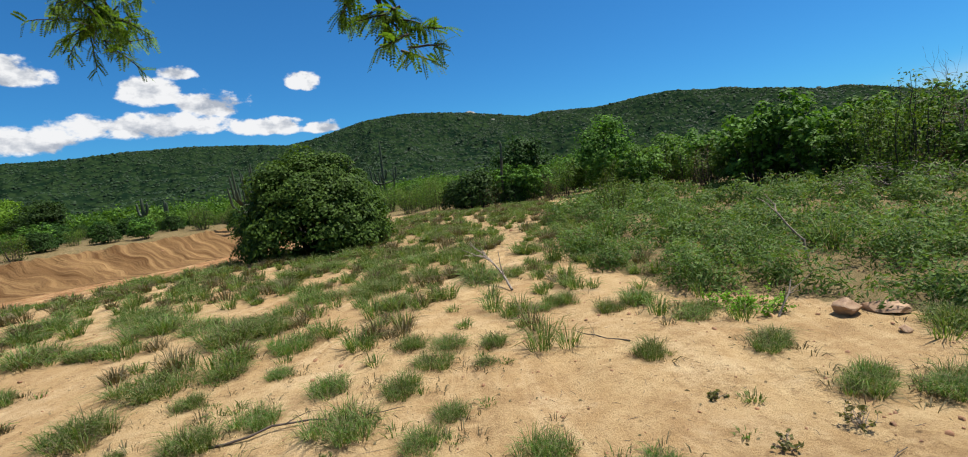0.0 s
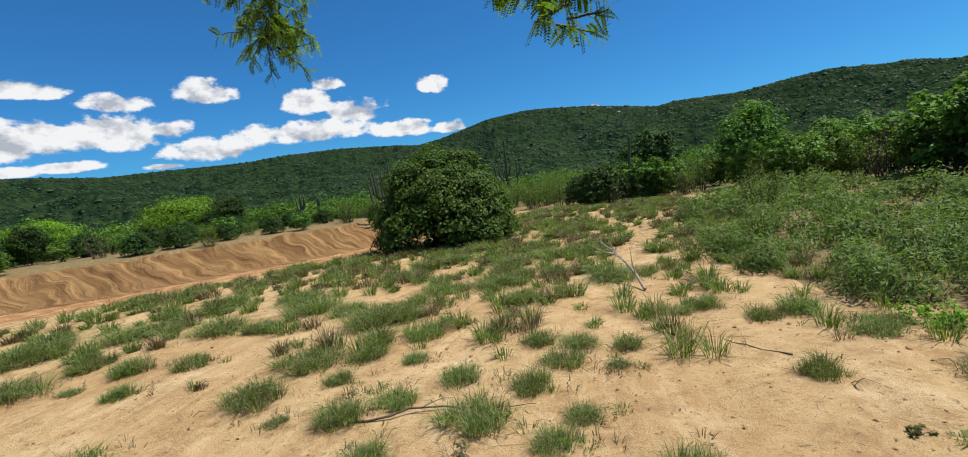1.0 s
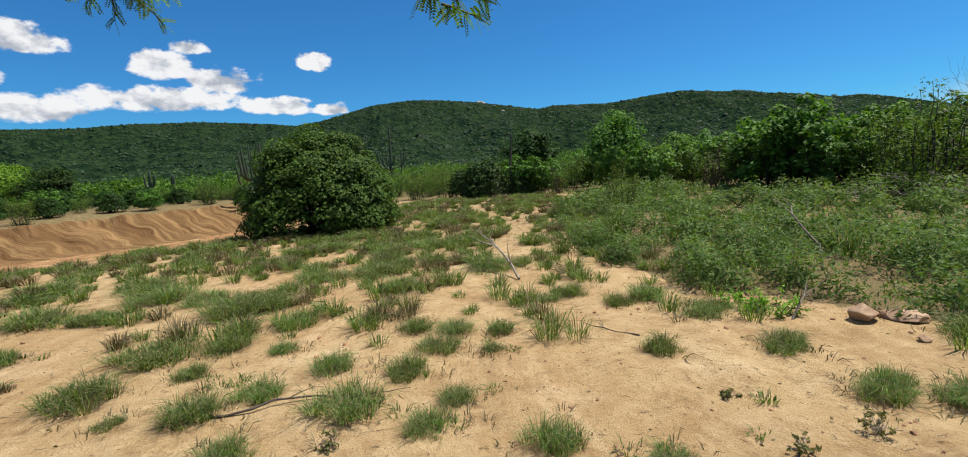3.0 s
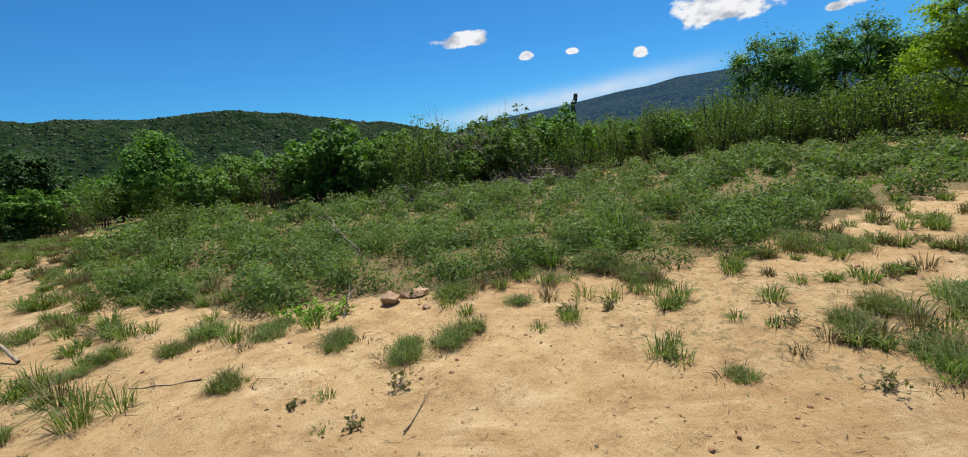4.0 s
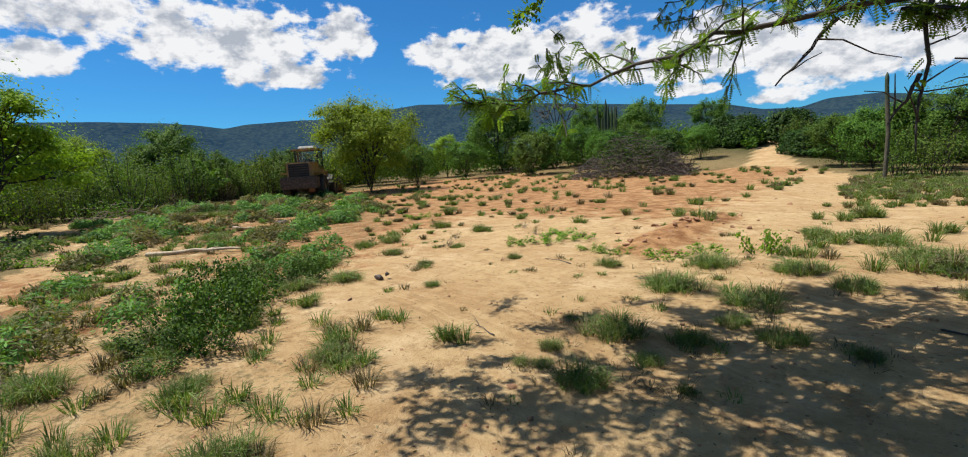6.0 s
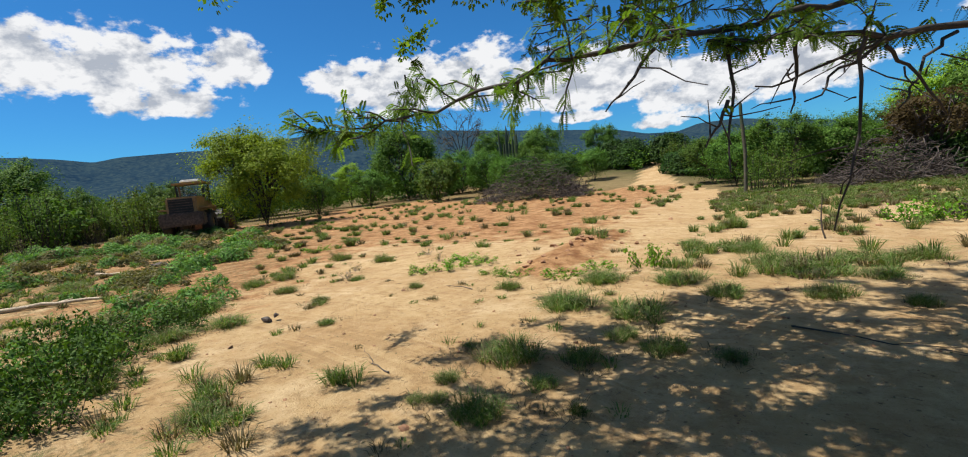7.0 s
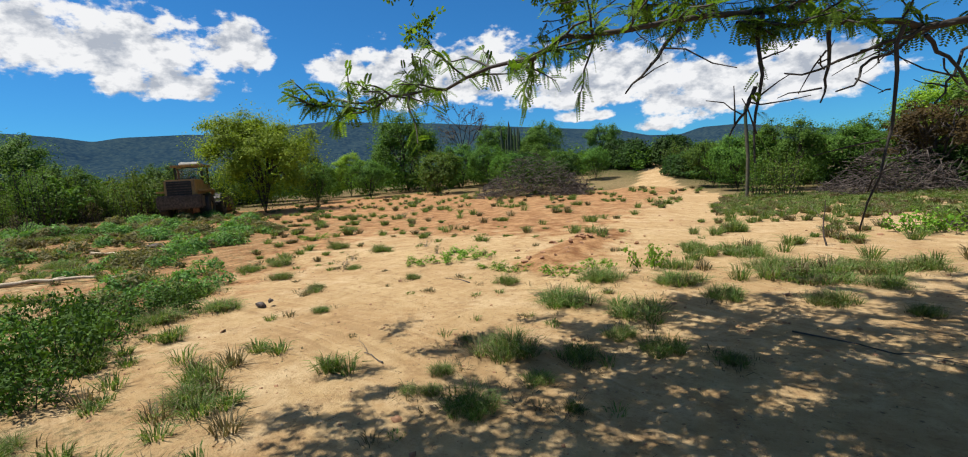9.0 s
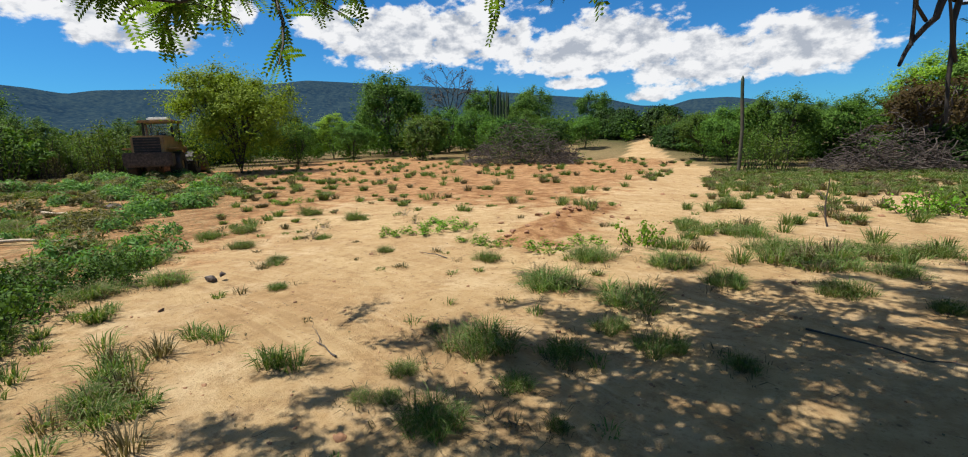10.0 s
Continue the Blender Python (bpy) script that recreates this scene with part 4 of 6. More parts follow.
small_acacia = tree("small_acacia", "small pale green acacia at the edge of the clearing", 43, 4.0, 2.6, LEAF_SHRUB, stems=5, levels=3, r0=0.06, leaf=0.085, per=60, clump=0.6, flat=0.5, fill=2200)
small_acacia.matrix_world = at_ground(24.6, -35.0, 0)
bare_tree = tree("bare_tree", "tall leafless grey tree above the woodland", 45, 10.0, 3.6, LEAF_DRY, stems=2, levels=4, r0=0.17, per=3, leaf=0.08, clump=0.5, bark=BRUSH)
bare_tree.matrix_world = at_ground(29.9, -48.5, 0)
bare_shrub = tree("bare_shrub", "leafless grey shrub sticking out above the thicket", 48, 4.3, 1.5, LEAF_DRY, stems=5, levels=3, r0=0.028, per=0, bark=DEADWOOD, category="shrub")
bare_shrub.matrix_world = at_ground(14.6, 14.9, 0)
place(bare_shrub, 16.6, 14.2, 100, 0.95)
thin_tree = tree("thin_tree", "thin sparse tree with few leaves above the shrubs", 47, 4.0, 1.2, LEAF_MID, stems=2, levels=2, r0=0.04, per=26, leaf=0.09, clump=0.4, flat=0.4)
thin_tree.matrix_world = at_ground(20.7, 15.3, 0)
rust_tree = tree("rusty_tree", "tangled tree with rust-brown withered foliage", 49, 4.3, 3.0, LEAF_RUST, stems=6, levels=3, r0=0.12, per=60, leaf=0.07, clump=0.6, flat=0.5, bark=BRUSH)
rust_tree.matrix_world = at_ground(-6.6, -31.5, 0)
for x, y, s, turn, tall in ((35.5, 6.9, 0.82, 30, 1.0), (37.6, 2.8, 0.84, 80, 1.0), (43.0, -13.0, 0.72, 200, 1.0), (40.0, -4.5, 0.62, 20, 1.0), (21.2, -50.5, 0.72, 120, 1.0), (27.5, -52.0, 0.75, 10, 1.05), (38.0, -45.0, 0.8, 250, 0.9), (17.5, -62.0, 0.6, 70, 1.0),
                            (-1.0, -33.5, 0.5, 10, 1.0), (1.6, -34.5, 0.46, 190, 0.95), (-10.5, -36.0, 0.8, 210, 1.0), (38.5, -14.0, 0.5, 150, 0.9), (38.0, -20.0, 0.5, 50, 0.9), (36.0, -26.0, 0.55, 90, 0.9),
                            (18.5, -37.0, 0.42, 15, 0.95), (22.5, -40.5, 0.5, 100, 1.0), (15.0, -39.5, 0.42, 200, 0.9), (19.0, -43.5, 0.5, 290, 0.95), (26.5, -42.0, 0.55, 40, 1.0), (13.2, -43.5, 0.4, 130, 0.9), (3.2, -37.5, 0.44, 60, 0.9), (-3.6, -35.0, 0.5, 240, 0.9), (0.4, -39.5, 0.5, 330, 0.9), (-6.0, -37.5, 0.55, 20, 0.9), (31.0, -27.5, 0.5, 140, 0.8), (30.5, -33.0, 0.5, 310, 0.85)):
    place(big_tree, x, y, turn, s, tall=tall)
for x, y, s, turn in ((-22.6, 22.5, 0.62, 100), (-26.0, 14.6, 0.5, 30), (-24.5, 24.5, 0.65, 200), (35, -30, 1.1, 0), (14.4, -32.4, 0.8, 50), (12.4, -32.8, 0.72, 220)):
    place(dark_tree, x, y, turn, s)
for x, y, s, turn in ((41.0, -30.5, 0.8, 60), (36.0, -36.0, 0.7, 10), (-9.0, -39.0, 1.0, 20), (-13.0, -33, 0.9, 70), (44, -8, 0.8, 0)):
    place(acacia, x, y, turn, s)

# patterns of thicket plants, then a grove of them
kinds = [
    shrub("thicket_shrub", "upright green shrub with many thin stems", 51, 2.4, 1.05, LEAF_SHRUB, stems=20, per=130, leaf=0.055, low=0.10, sprig=0.24),
    shrub("feathery_shrub", "tall feathery green shrub with bare lower stems", 52, 2.8, 0.95, LEAF_SHRUB, stems=18, per=140, leaf=0.05, low=0.18, sprig=0.22),
    leafy_shrub("broadleaf_shrub", "bushy shrub with large fresh green leaves", 53, 2.5, 1.25, LEAF_MID, 13, 0.085, 26),
    leafy_shrub("broadleaf_shrub", "tall leafy shrub with broad green leaf rosettes", 54, 3.0, 1.2, LEAF_MID, 13, 0.10, 24, 0.6),
    dense_bush("low_bush", "dense rounded dark green bush in the thicket", 55, 1.9, 1.25, LEAF_DARK, 4200, 0.075),
    shrub("dry_shrub", "half-dry brushwood shrub with sparse leaves", 56, 2.1, 1.0, LEAF_DRY, stems=26, per=34, leaf=0.045, low=0.2),
]
rng = np.random.default_rng(7)
spots = []


def clear_of(x, y, gap):
    return all((x - a) ** 2 + (y - b) ** 2 > gap * gap for a, b in spots)


ROAD = [(5.4, -36), (8.2, -36), (9.8, -46), (13, -62), (10.8, -62), (7.2, -46)]
count = 0
for _ in range(14000):
    r = 12 + 44 * rng.uniform() ** 0.85
    a = rng.uniform(0, 2 * np.pi)
    x, y = r * np.sin(a), r * np.cos(a)
    bearing = np.degrees(a)
    if 196 < bearing < 286 or inside(x, y, OPEN) or inside(x, y, ROAD) or (bank_depth(x, y) < 3.6 and bank_ends(x, y) > 0.05):
        continue
    if np.hypot(x + 5.5, y - 13.9) < 3.2 or np.hypot(x - 29.8, y + 16.7) < 5.0:
        continue
    if not clear_of(x, y, (0.7 + 0.022 * r) * (0.8 if 95 < bearing < 178 else 1.0)):
        continue
    spots.append((x, y))
    left = 280 < bearing < 330
    lane = fbm(x, y, 9.0, 23, 2)
    if left:
        k, s = (4, 0.55) if rng.uniform() < 0.35 else (2, 0.45) if rng.uniform() < 0.6 else (0, 0.5)
    elif bearing < 9 or bearing >= 330:
        k, s = (0, 0.72) if lane > -0.2 else (1, 0.7)
        if rng.uniform() < 0.2:
            k = 4
    elif bearing < 58:
        k, s = (3, 1.0) if lane > 0.1 else (2, 1.0) if rng.uniform() < 0.6 else (1, 0.95)
        s *= 0.92 if bearing < 28 else 1.2
    elif bearing < 120:
        k, s = (1, 1.25) if rng.uniform() < 0.5 else (0, 1.3) if rng.uniform() < 0.6 else (3, 1.0)
    elif bearing < 172:
        k, s = (4, 1.5) if rng.uniform() < 0.4 else (0, 1.35) if rng.uniform() < 0.6 else (2, 1.25)
    else:
        k, s = (4, 1.3) if rng.uniform() < 0.45 else (2, 1.1)
    if rng.uniform() < 0.04:
        k = 5
    place(kinds[k], x, y, rng.uniform(0, 360), s * rng.uniform(0.65, 1.2))
    count += 1
    if count >= 980:
        break
# shrubs that stand forward of the thicket
for k, x, y, s in ((4, -1.0, 25.2, 1.1), (2, 0.9, 25.4, 0.95), (2, 1.8, 25.0, 0.9), (0, 3.45, 13.9, 0.62), (4, -2.0, 26.0, 0.9), (5, 2.6, 24.6, 0.7), (5, -0.3, 24.5, 0.6), (1, 12.6, 15.6, 0.8), (2, -5.0, -18.5, 0.5), (0, -0.6, -27.4, 0.9), (1, 0.6, -27.6, 0.9), (5, 28.6, -9.0, 0.6)):
    place(kinds[k], x, y, k * 40 + x * 9, s)
for ob in kinds:
    hide_proto(ob)


# ---- far woods: one mass of leafy clumps ----
def far_woods():
    rng = np.random.default_rng(71)
    s = Soup()
    n = 5600
    r = 50 + 260 * rng.uniform(0, 1, n) ** 1.5
    a = np.radians(rng.uniform(-72, 200, n))
    x, y = r * np.sin(a), r * np.cos(a)
    h = rng.uniform(1.8, 4.2, n) * (1 + 0.4 * (rng.uniform(0, 1, n) < 0.1))
    h = np.where(np.degrees(a) < 5, h * 0.75, np.where(np.degrees(a) > 145, h * 0.7, h))
    keep = ~inside(x, y, OPEN) & ~inside(x, y, ROAD)
    x, y, h, r = x[keep], y[keep], h[keep], r[keep]
    z = relief(x, y)
    m = np.where(r < 95, 150, np.where(r < 180, 44, 18))
    idx = np.repeat(np.arange(len(x)), m)
    q = rng.normal(size=(len(idx), 3))
    q /= np.linalg.norm(q, axis=1)[:, None]
    q *= (rng.uniform(0.15, 0.88, len(idx)) ** 0.5)[:, None]
    c = np.stack([x[idx] + q[:, 0] * h[idx] * 0.46, y[idx] + q[:, 1] * h[idx] * 0.46, z[idx] + h[idx] * (0.42 + 0.42 * q[:, 2])], 1)
    c[:, :2] += rng.normal(size=(len(idx), 2)) * 0.15
    for lo, hi, size in ((0, 95, 0.15), (95, 180, 0.26), (180, 999, 0.42)):
        sel = (r[idx] >= lo) & (r[idx] < hi)
        if sel.any():
            leaves(s, c[sel], size, rng, aspect=0.6)
    ob = new("far_woods", s.mesh("far_woods", LEAF_MID))
    return tagged(ob, "dry woodland stretching away to the hills", "woods", kind="stuff")


far_woods()


# ---- weeds and grass ----
def green_field():
    """Knee-high weeds in round leafy clumps with dark gaps and some earth between."""
    rng = np.random.default_rng(81)
    s, straw = Soup(), Soup()
    n = 3000
    r = 2.5 + 26 * rng.uniform(0, 1, n) ** 0.95
    a = rng.uniform(0, np.radians(105), n)
    x, y = r * np.sin(a), r * np.cos(a)
    keep = inside(x, y, FIELD) & (fbm(x, y, 2.2, 33, 3) + rng.uniform(-0.5, 0.5, n) > -0.30)
    x, y, r = x[keep], y[keep], r[keep]
    z = relief(x, y)
    size = np.clip(rng.lognormal(-1.5, 0.45, len(x)), 0.10, 0.5) * (1 + 0.008 * r)
    tall = size * rng.uniform(0.85, 1.6, len(x)) * (1.15 + 0.35 * fbm(x, y, 3.5, 37, 2))
    m = np.clip(190 * (size / 0.25) ** 1.7 * np.where(r < 9, 1.0, np.where(r < 15, 0.55, 0.34)), 24, 620).astype(int)
    idx = np.repeat(np.arange(len(x)), m)
    q = rng.normal(size=(len(idx), 3))
    q[:, 2] = np.abs(q[:, 2])
    q /= np.linalg.norm(q, axis=1)[:, None]
    d = q * (rng.uniform(0.3, 1, len(idx)) ** 0.45)[:, None]
    c = np.stack([x[idx] + d[:, 0] * size[idx], y[idx] + d[:, 1] * size[idx], z[idx] + 0.02 + d[:, 2] * tall[idx]], 1)
    for lo, hi, leaf, wide in ((0, 9, 0.040, 0.26), (9, 15, 0.056, 0.28), (15, 99, 0.078, 0.30)):
        sel = (r[idx] >= lo) & (r[idx] < hi)
        old = sel & (rng.uniform(0, 1, len(idx)) < 0.05)
        for soup, part_of in ((s, sel & ~old), (straw, old)):
            k = part_of
            leaves(soup, c[k], leaf, rng, aspect=wide, flat=0.0, along=q[k] * np.array([1, 1, 0.6]) + np.array([0, 0, 0.35]), face=q[k] * 1.0 + np.array([0, 0, 0.25]), jitter=0.42)
    near = (r < 11) & (rng.uniform(0, 1, len(r)) < 0.10)
    for a, b, h, w in zip(x[near], y[near], tall[near], size[near]):
        blades(s, (a, b, float(relief(a, b)) - 0.01), h * 1.15, rng, int(30 + 160 * w), w * 1.6, 0.007, 1.2)
    tagged(new("weed_straw", straw.mesh("weed_straw", LEAF_STRAW)), "yellowed blades among the green weeds", "weeds", kind="stuff")
    return tagged(new("weed_field", s.mesh("weed_field", LEAF_WEED)), "dense low green weeds covering the ground", "weeds", kind="stuff")


green_field()


def rough_weeds():
    """Patchy weeds on the churned soil towards the acacia trees."""
    rng = np.random.default_rng(83)
    s, dry = Soup(), Soup()
    n = 3600
    x, y = rng.uniform(6.5, 33, n), rng.uniform(-20, 0, n)
    keep = inside(x, y, ROUGH) & (1.1 * fbm(x, y, 4.5, 35, 3) + rng.uniform(-0.5, 0.5, n) > 0.33)
    x, y = x[keep], y[keep]
    z = relief(x, y)
    r = np.hypot(x, y)
    size = np.clip(rng.lognormal(-1.55, 0.4, len(x)), 0.10, 0.42) * (1 + 0.012 * r)
    for i in range(len(x)):
        target = s if fbm(x[i], y[i], 3.0, 36, 2) + rng.uniform(-0.5, 0.5) > -0.05 else dry
        m = int(85 * (size[i] / 0.2) ** 1.5)
        q = rng.normal(size=(m, 3))
        q[:, 2] = np.abs(q[:, 2])
        q /= np.linalg.norm(q, axis=1)[:, None]
        q *= (rng.uniform(0.2, 1, m) ** 0.5)[:, None]
        c = np.array([x[i], y[i], z[i] + 0.02]) + q * np.array([size[i], size[i], size[i] * 0.95])
        leaves(target, c, 0.036 + 0.0022 * r[i], rng, aspect=0.27, flat=0.0, along=q * np.array([1, 1, 0.6]), face=q + np.array([0, 0, 0.25]), jitter=0.45)
    tagged(new("rough_weeds", s.mesh("rough_weeds", LEAF_WEED)), "patchy green weeds on churned brown soil", "weeds", kind="stuff")
    tagged(new("dry_weeds", dry.mesh("dry_weeds", LEAF_STRAW)), "half-dry yellowish weeds on churned soil", "weeds", kind="stuff")


rough_weeds()


def grass_cover():
    """Thin grass and weeds scattered over the sand, too many to count."""
    rng = np.random.default_rng(91)
    s, dry = Soup(), Soup()

    def spread_over(n, x0, x1, y0, y1, fit, height, blade_n):
        x, y = rng.uniform(x0, x1, n), rng.uniform(y0, y1, n)
        keep = fit(x, y) + rng.uniform(-0.35, 0.35, n) > 0
        for a, b in zip(x[keep], y[keep]):
            d = math.hypot(a, b)
            h = height * rng.uniform(0.5, 1.3)
            blades(s if rng.uniform() < 0.72 else dry, (a, b, float(relief(a, b)) - 0.01), h, rng, int(2.3 * blade_n * rng.uniform(0.5, 1.3)), 0.14 + h * 0.7, 0.0026 + 0.00033 * d, 1.15)

    path = lambda x, y: np.abs(x - (0.6 - 0.09 * (y - 5) + 0.45 * np.sin(y * 0.6)))
    spread_over(3100, -12, 2.5, 4.2, 24, lambda x, y: np.where((path(x, y) > 0.24) & (bank_depth(x, y) < -5.0), 0.75 * fbm(x, y, 2.2, 41, 3) + 0.30 * smooth(5, 10, y) - 0.08, -9), 0.24, 40)
    spread_over(1100, 3.4, 12, -4.5, 4, lambda x, y: np.where((x - 4.4) * 0.5 + np.abs(y + 0.2) * 0.32 > -0.1, 0.7 * fbm(x, y, 1.5, 42, 3) - 0.10, -9), 0.18, 34)
    spread_over(900, 12, 34, -18, -3, lambda x, y: 1.1 * fbm(x, y, 6.0, 48, 3) - 0.25, 0.26, 46)
    spread_over(900, 8, 26, -16, -2, lambda x, y: 1.1 * fbm(x, y, 3.4, 43, 3) - 0.42, 0.17, 44)
    spread_over(1500, -7, 2, -29, -9, lambda x, y: 0.7 * fbm(x, y, 2.6, 44, 3) - 0.25 + 0.6 * smooth(-15, -21, y), 0.24, 36)
    spread_over(1500, 3, 30, -36, -12, lambda x, y: 0.8 * fbm(x, y, 3.0, 45, 3) - 0.26, 0.24, 30)
    spread_over(1100, 1, 11, -15, -3, lambda x, y: 0.8 * fbm(x, y, 1.3, 46, 3) - 0.46, 0.09, 16)
    spread_over(400, -5, 3, 1.5, 5.5, lambda x, y: 0.7 * fbm(x, y, 1.2, 47, 3) - 0.45, 0.08, 16)
    tagged(new("thin_grass", s.mesh("thin_grass", LEAF_GRASS)), "sparse green grass on the sand", "grass", kind="stuff")
    tagged(new("dry_grass", dry.mesh("dry_grass", LEAF_DRY)), "sparse dry straw-coloured grass on the sand", "grass", kind="stuff")


grass_cover()


def tuft_kind(seed, blade_n, lean, dry_n):
    """A ragged tussock: several fans of thin blades, some straw between."""
    rng = np.random.default_rng(seed)
    top = thing("grass_tuft", "bushy green grass tuft with dry stalks on sand", "grass tuft", "grass tufts")
    s, d = Soup(), Soup()
    for i in range(15):
        a, r = rng.uniform(0, 2 * np.pi), rng.uniform(0, 0.7) ** 0.8
        blades(s, (r * np.cos(a), r * np.sin(a), -0.02), (1.0 - 0.5 * r) * rng.uniform(0.55, 1.05), rng, int(blade_n / 6.5), 0.6, 0.0082, lean * 1.25)
    for i in range(4):
        a, r = rng.uniform(0, 2 * np.pi), rng.uniform(0.1, 0.8)
        blades(d, (r * np.cos(a), r * np.sin(a), -0.02), rng.uniform(0.4, 0.9), rng, dry_n // 2, 0.8, 0.006, lean * 1.4)
    tagged(part("blade_fan", s, LEAF_GRASS, top), kind="stuff")
    tagged(part("dry_straw", d, LEAF_DRY, top, "dry straw-coloured stalks"), kind="stuff")
    return top


TUFT_KINDS = [tuft_kind(101 + i, (330, 400, 280, 360)[i], (0.85, 1.0, 1.15, 0.95)[i], (70, 100, 130, 60)[i]) for i in range(4)]
TUFTS_BEHIND = [(4.55, -3.39, 0.27), (2.25, -4.26, 0.27), (2.57, -5.45, 0.41), (2.03, -4.94, 0.18), (1.88, -5.57, 0.27), (9.79, -7.45, 0.3), (8.47, -7.25, 0.27), (15.09, -6.18, 0.31), (6.92, -6.73, 0.17), (5.82, -8.0, 0.18), (3.15, -5.59, 0.11), (5.71, -5.83, 0.15), (7.29, -5.31, 0.33), (7.54, -4.6, 0.38), (2.71, -4.36, 0.12), (1.57, -4.62, 0.1), (2.85, -4.72, 0.15), (2.88, -4.27, 0.11), (1.2, -6.05, 0.27), (1.67, -7.2, 0.5), (0.8, -8.21, 0.33), (-0.41, -8.24, 0.33), (0.14, -10.24, 0.54), (-0.35, -9.58, 0.6), (-1.11, -9.43, 0.33), (2.65, -7.3, 0.48), (1.61, -12.2, 0.29), (10.85, -5.86, 0.38), (15.62, -6.18, 0.54), (15.02, -10.22, 0.6), (14.79, -7.64, 0.6), (9.0, -5.79, 0.6)]
TUFTS_BEHIND_MORE = [(0.59, -5.91, 0.16), (6.77, -6.58, 0.17), (1.67, -6.29, 0.21), (1.4, -8.86, 0.46), (0.49, -11.38, 0.47), (-1.06, -10.72, 0.38), (-1.75, -10.7, 0.45), (-1.14, -7.97, 0.19), (2.57, -8.75, 0.42), (4.04, -8.18, 0.26), (7.56, -8.3, 0.17), (8.63, -10.23, 0.33), (9.69, -8.11, 0.31), (10.18, -10.23, 0.36)]
TUFTS_SIDE = [(-3.9, 2.04, 0.32), (0.85, 2.33, 0.15), (5.53, 2.28, 0.29), (3.52, 0.53, 0.13), (4.24, -0.56, 0.26), (4.88, 0.04, 0.23), (4.52, -1.39, 0.25), (5.38, -0.14, 0.25), (5.61, -0.8, 0.34), (5.31, 2.16, 0.2), (3.63, -1.99, 0.29), (7.87, 0.38, 0.26), (7.94, 1.0, 0.27), (6.21, -1.42, 0.38), (5.1, -2.35, 0.22), (5.91, -0.75, 0.42), (4.53, -0.57, 0.33), (7.62, 0.34, 0.3), (7.62, 0.85, 0.36), (8.05, -1.11, 0.47), (9.35, -1.68, 0.48), (5.12, -0.88, 0.23)]
TUFTS_TRACK = [(0.19, 2.52, 0.23), (-0.12, 4.45, 0.18), (-0.19, 4.0, 0.12), (-0.85, 3.58, 0.24), (-0.55, 2.75, 0.21), (-0.42, 3.13, 0.17), (1.31, 3.88, 0.21), (1.24, 5.28, 0.23), (2.28, 3.74, 0.19), (2.44, 2.93, 0.21), (2.86, 2.79, 0.2), (0.8, 5.73, 0.25), (1.64, 5.39, 0.28), (1.99, 4.75, 0.22), (0.44, 5.59, 0.2), (-0.31, 7.54, 0.58), (-0.68, 4.05, 0.24), (-0.58, 4.5, 0.23), (2.39, 3.88, 0.2), (2.6, 3.1, 0.18), (3.12, 2.86, 0.26), (2.23, 4.99, 0.23), (5.84, 2.92, 0.37), (7.49, 6.22, 0.34), (3.88, 3.79, 0.32), (4.05, 2.92, 0.18)]
TUFTS_AHEAD = [(-1.2, 3.02, 0.33), (-1.57, 3.69, 0.23), (-2.82, 4.3, 0.26), (-2.3, 2.94, 0.26), (-2.22, 4.16, 0.17), (-1.97, 3.25, 0.23), (-2.78, 3.67, 0.2), (-2.46, 5.05, 0.36), (-1.5, 6.35, 0.32), (-2.16, 7.33, 0.48), (-3.14, 7.35, 0.56), (-2.33, 9.12, 0.45), (-1.3, 8.04, 0.34), (-1.76, 2.45, 0.19), (-2.9, 2.9, 0.12), (-3.09, 5.72, 0.36), (-2.07, 7.85, 0.6), (-1.73, 9.79, 0.54), (-1.0, 10.92, 0.52), (-0.99, 4.6, 0.21)]
TUFTS_LEFT = [(-3.46, 4.17, 0.47), (-3.46, 3.26, 0.35), (-5.16, 5.41, 0.29), (-3.47, 5.56, 0.51), (-5.07, 6.44, 0.6), (-7.39, 7.04, 0.6), (-6.0, 5.34, 0.5), (-3.87, 10.28, 0.6), (-4.44, 8.79, 0.54), (-6.87, 3.19, 0.52), (-5.83, 3.9, 0.29), (-5.13, 3.3, 0.21), (-5.33, 5.51, 0.21), (-6.73, 4.07, 0.32), (-5.09, 4.07, 0.27), (-7.69, 7.28, 0.36), (-12.5, 4.72, 0.45), (-8.57, 3.33, 0.25), (-6.04, 3.38, 0.14), (-8.63, 4.21, 0.6), (-8.61, 4.66, 0.6), (-7.67, 5.18, 0.57), (-7.36, 5.53, 0.44), (-5.83, 7.12, 0.6), (-4.28, 6.18, 0.42), (-3.48, 5.96, 0.43)]
rng = np.random.default_rng(103)
for row in (TUFTS_BEHIND, TUFTS_BEHIND_MORE, TUFTS_SIDE, TUFTS_TRACK, TUFTS_AHEAD, TUFTS_LEFT):
    for x, y, r in row:
        place(TUFT_KINDS[rng.integers(0, 4)], x, y, rng.uniform(0, 360), r * 1.0, tall=min(1.0, 0.34 / r) * rng.uniform(0.75, 1.0))
thatch = Soup()
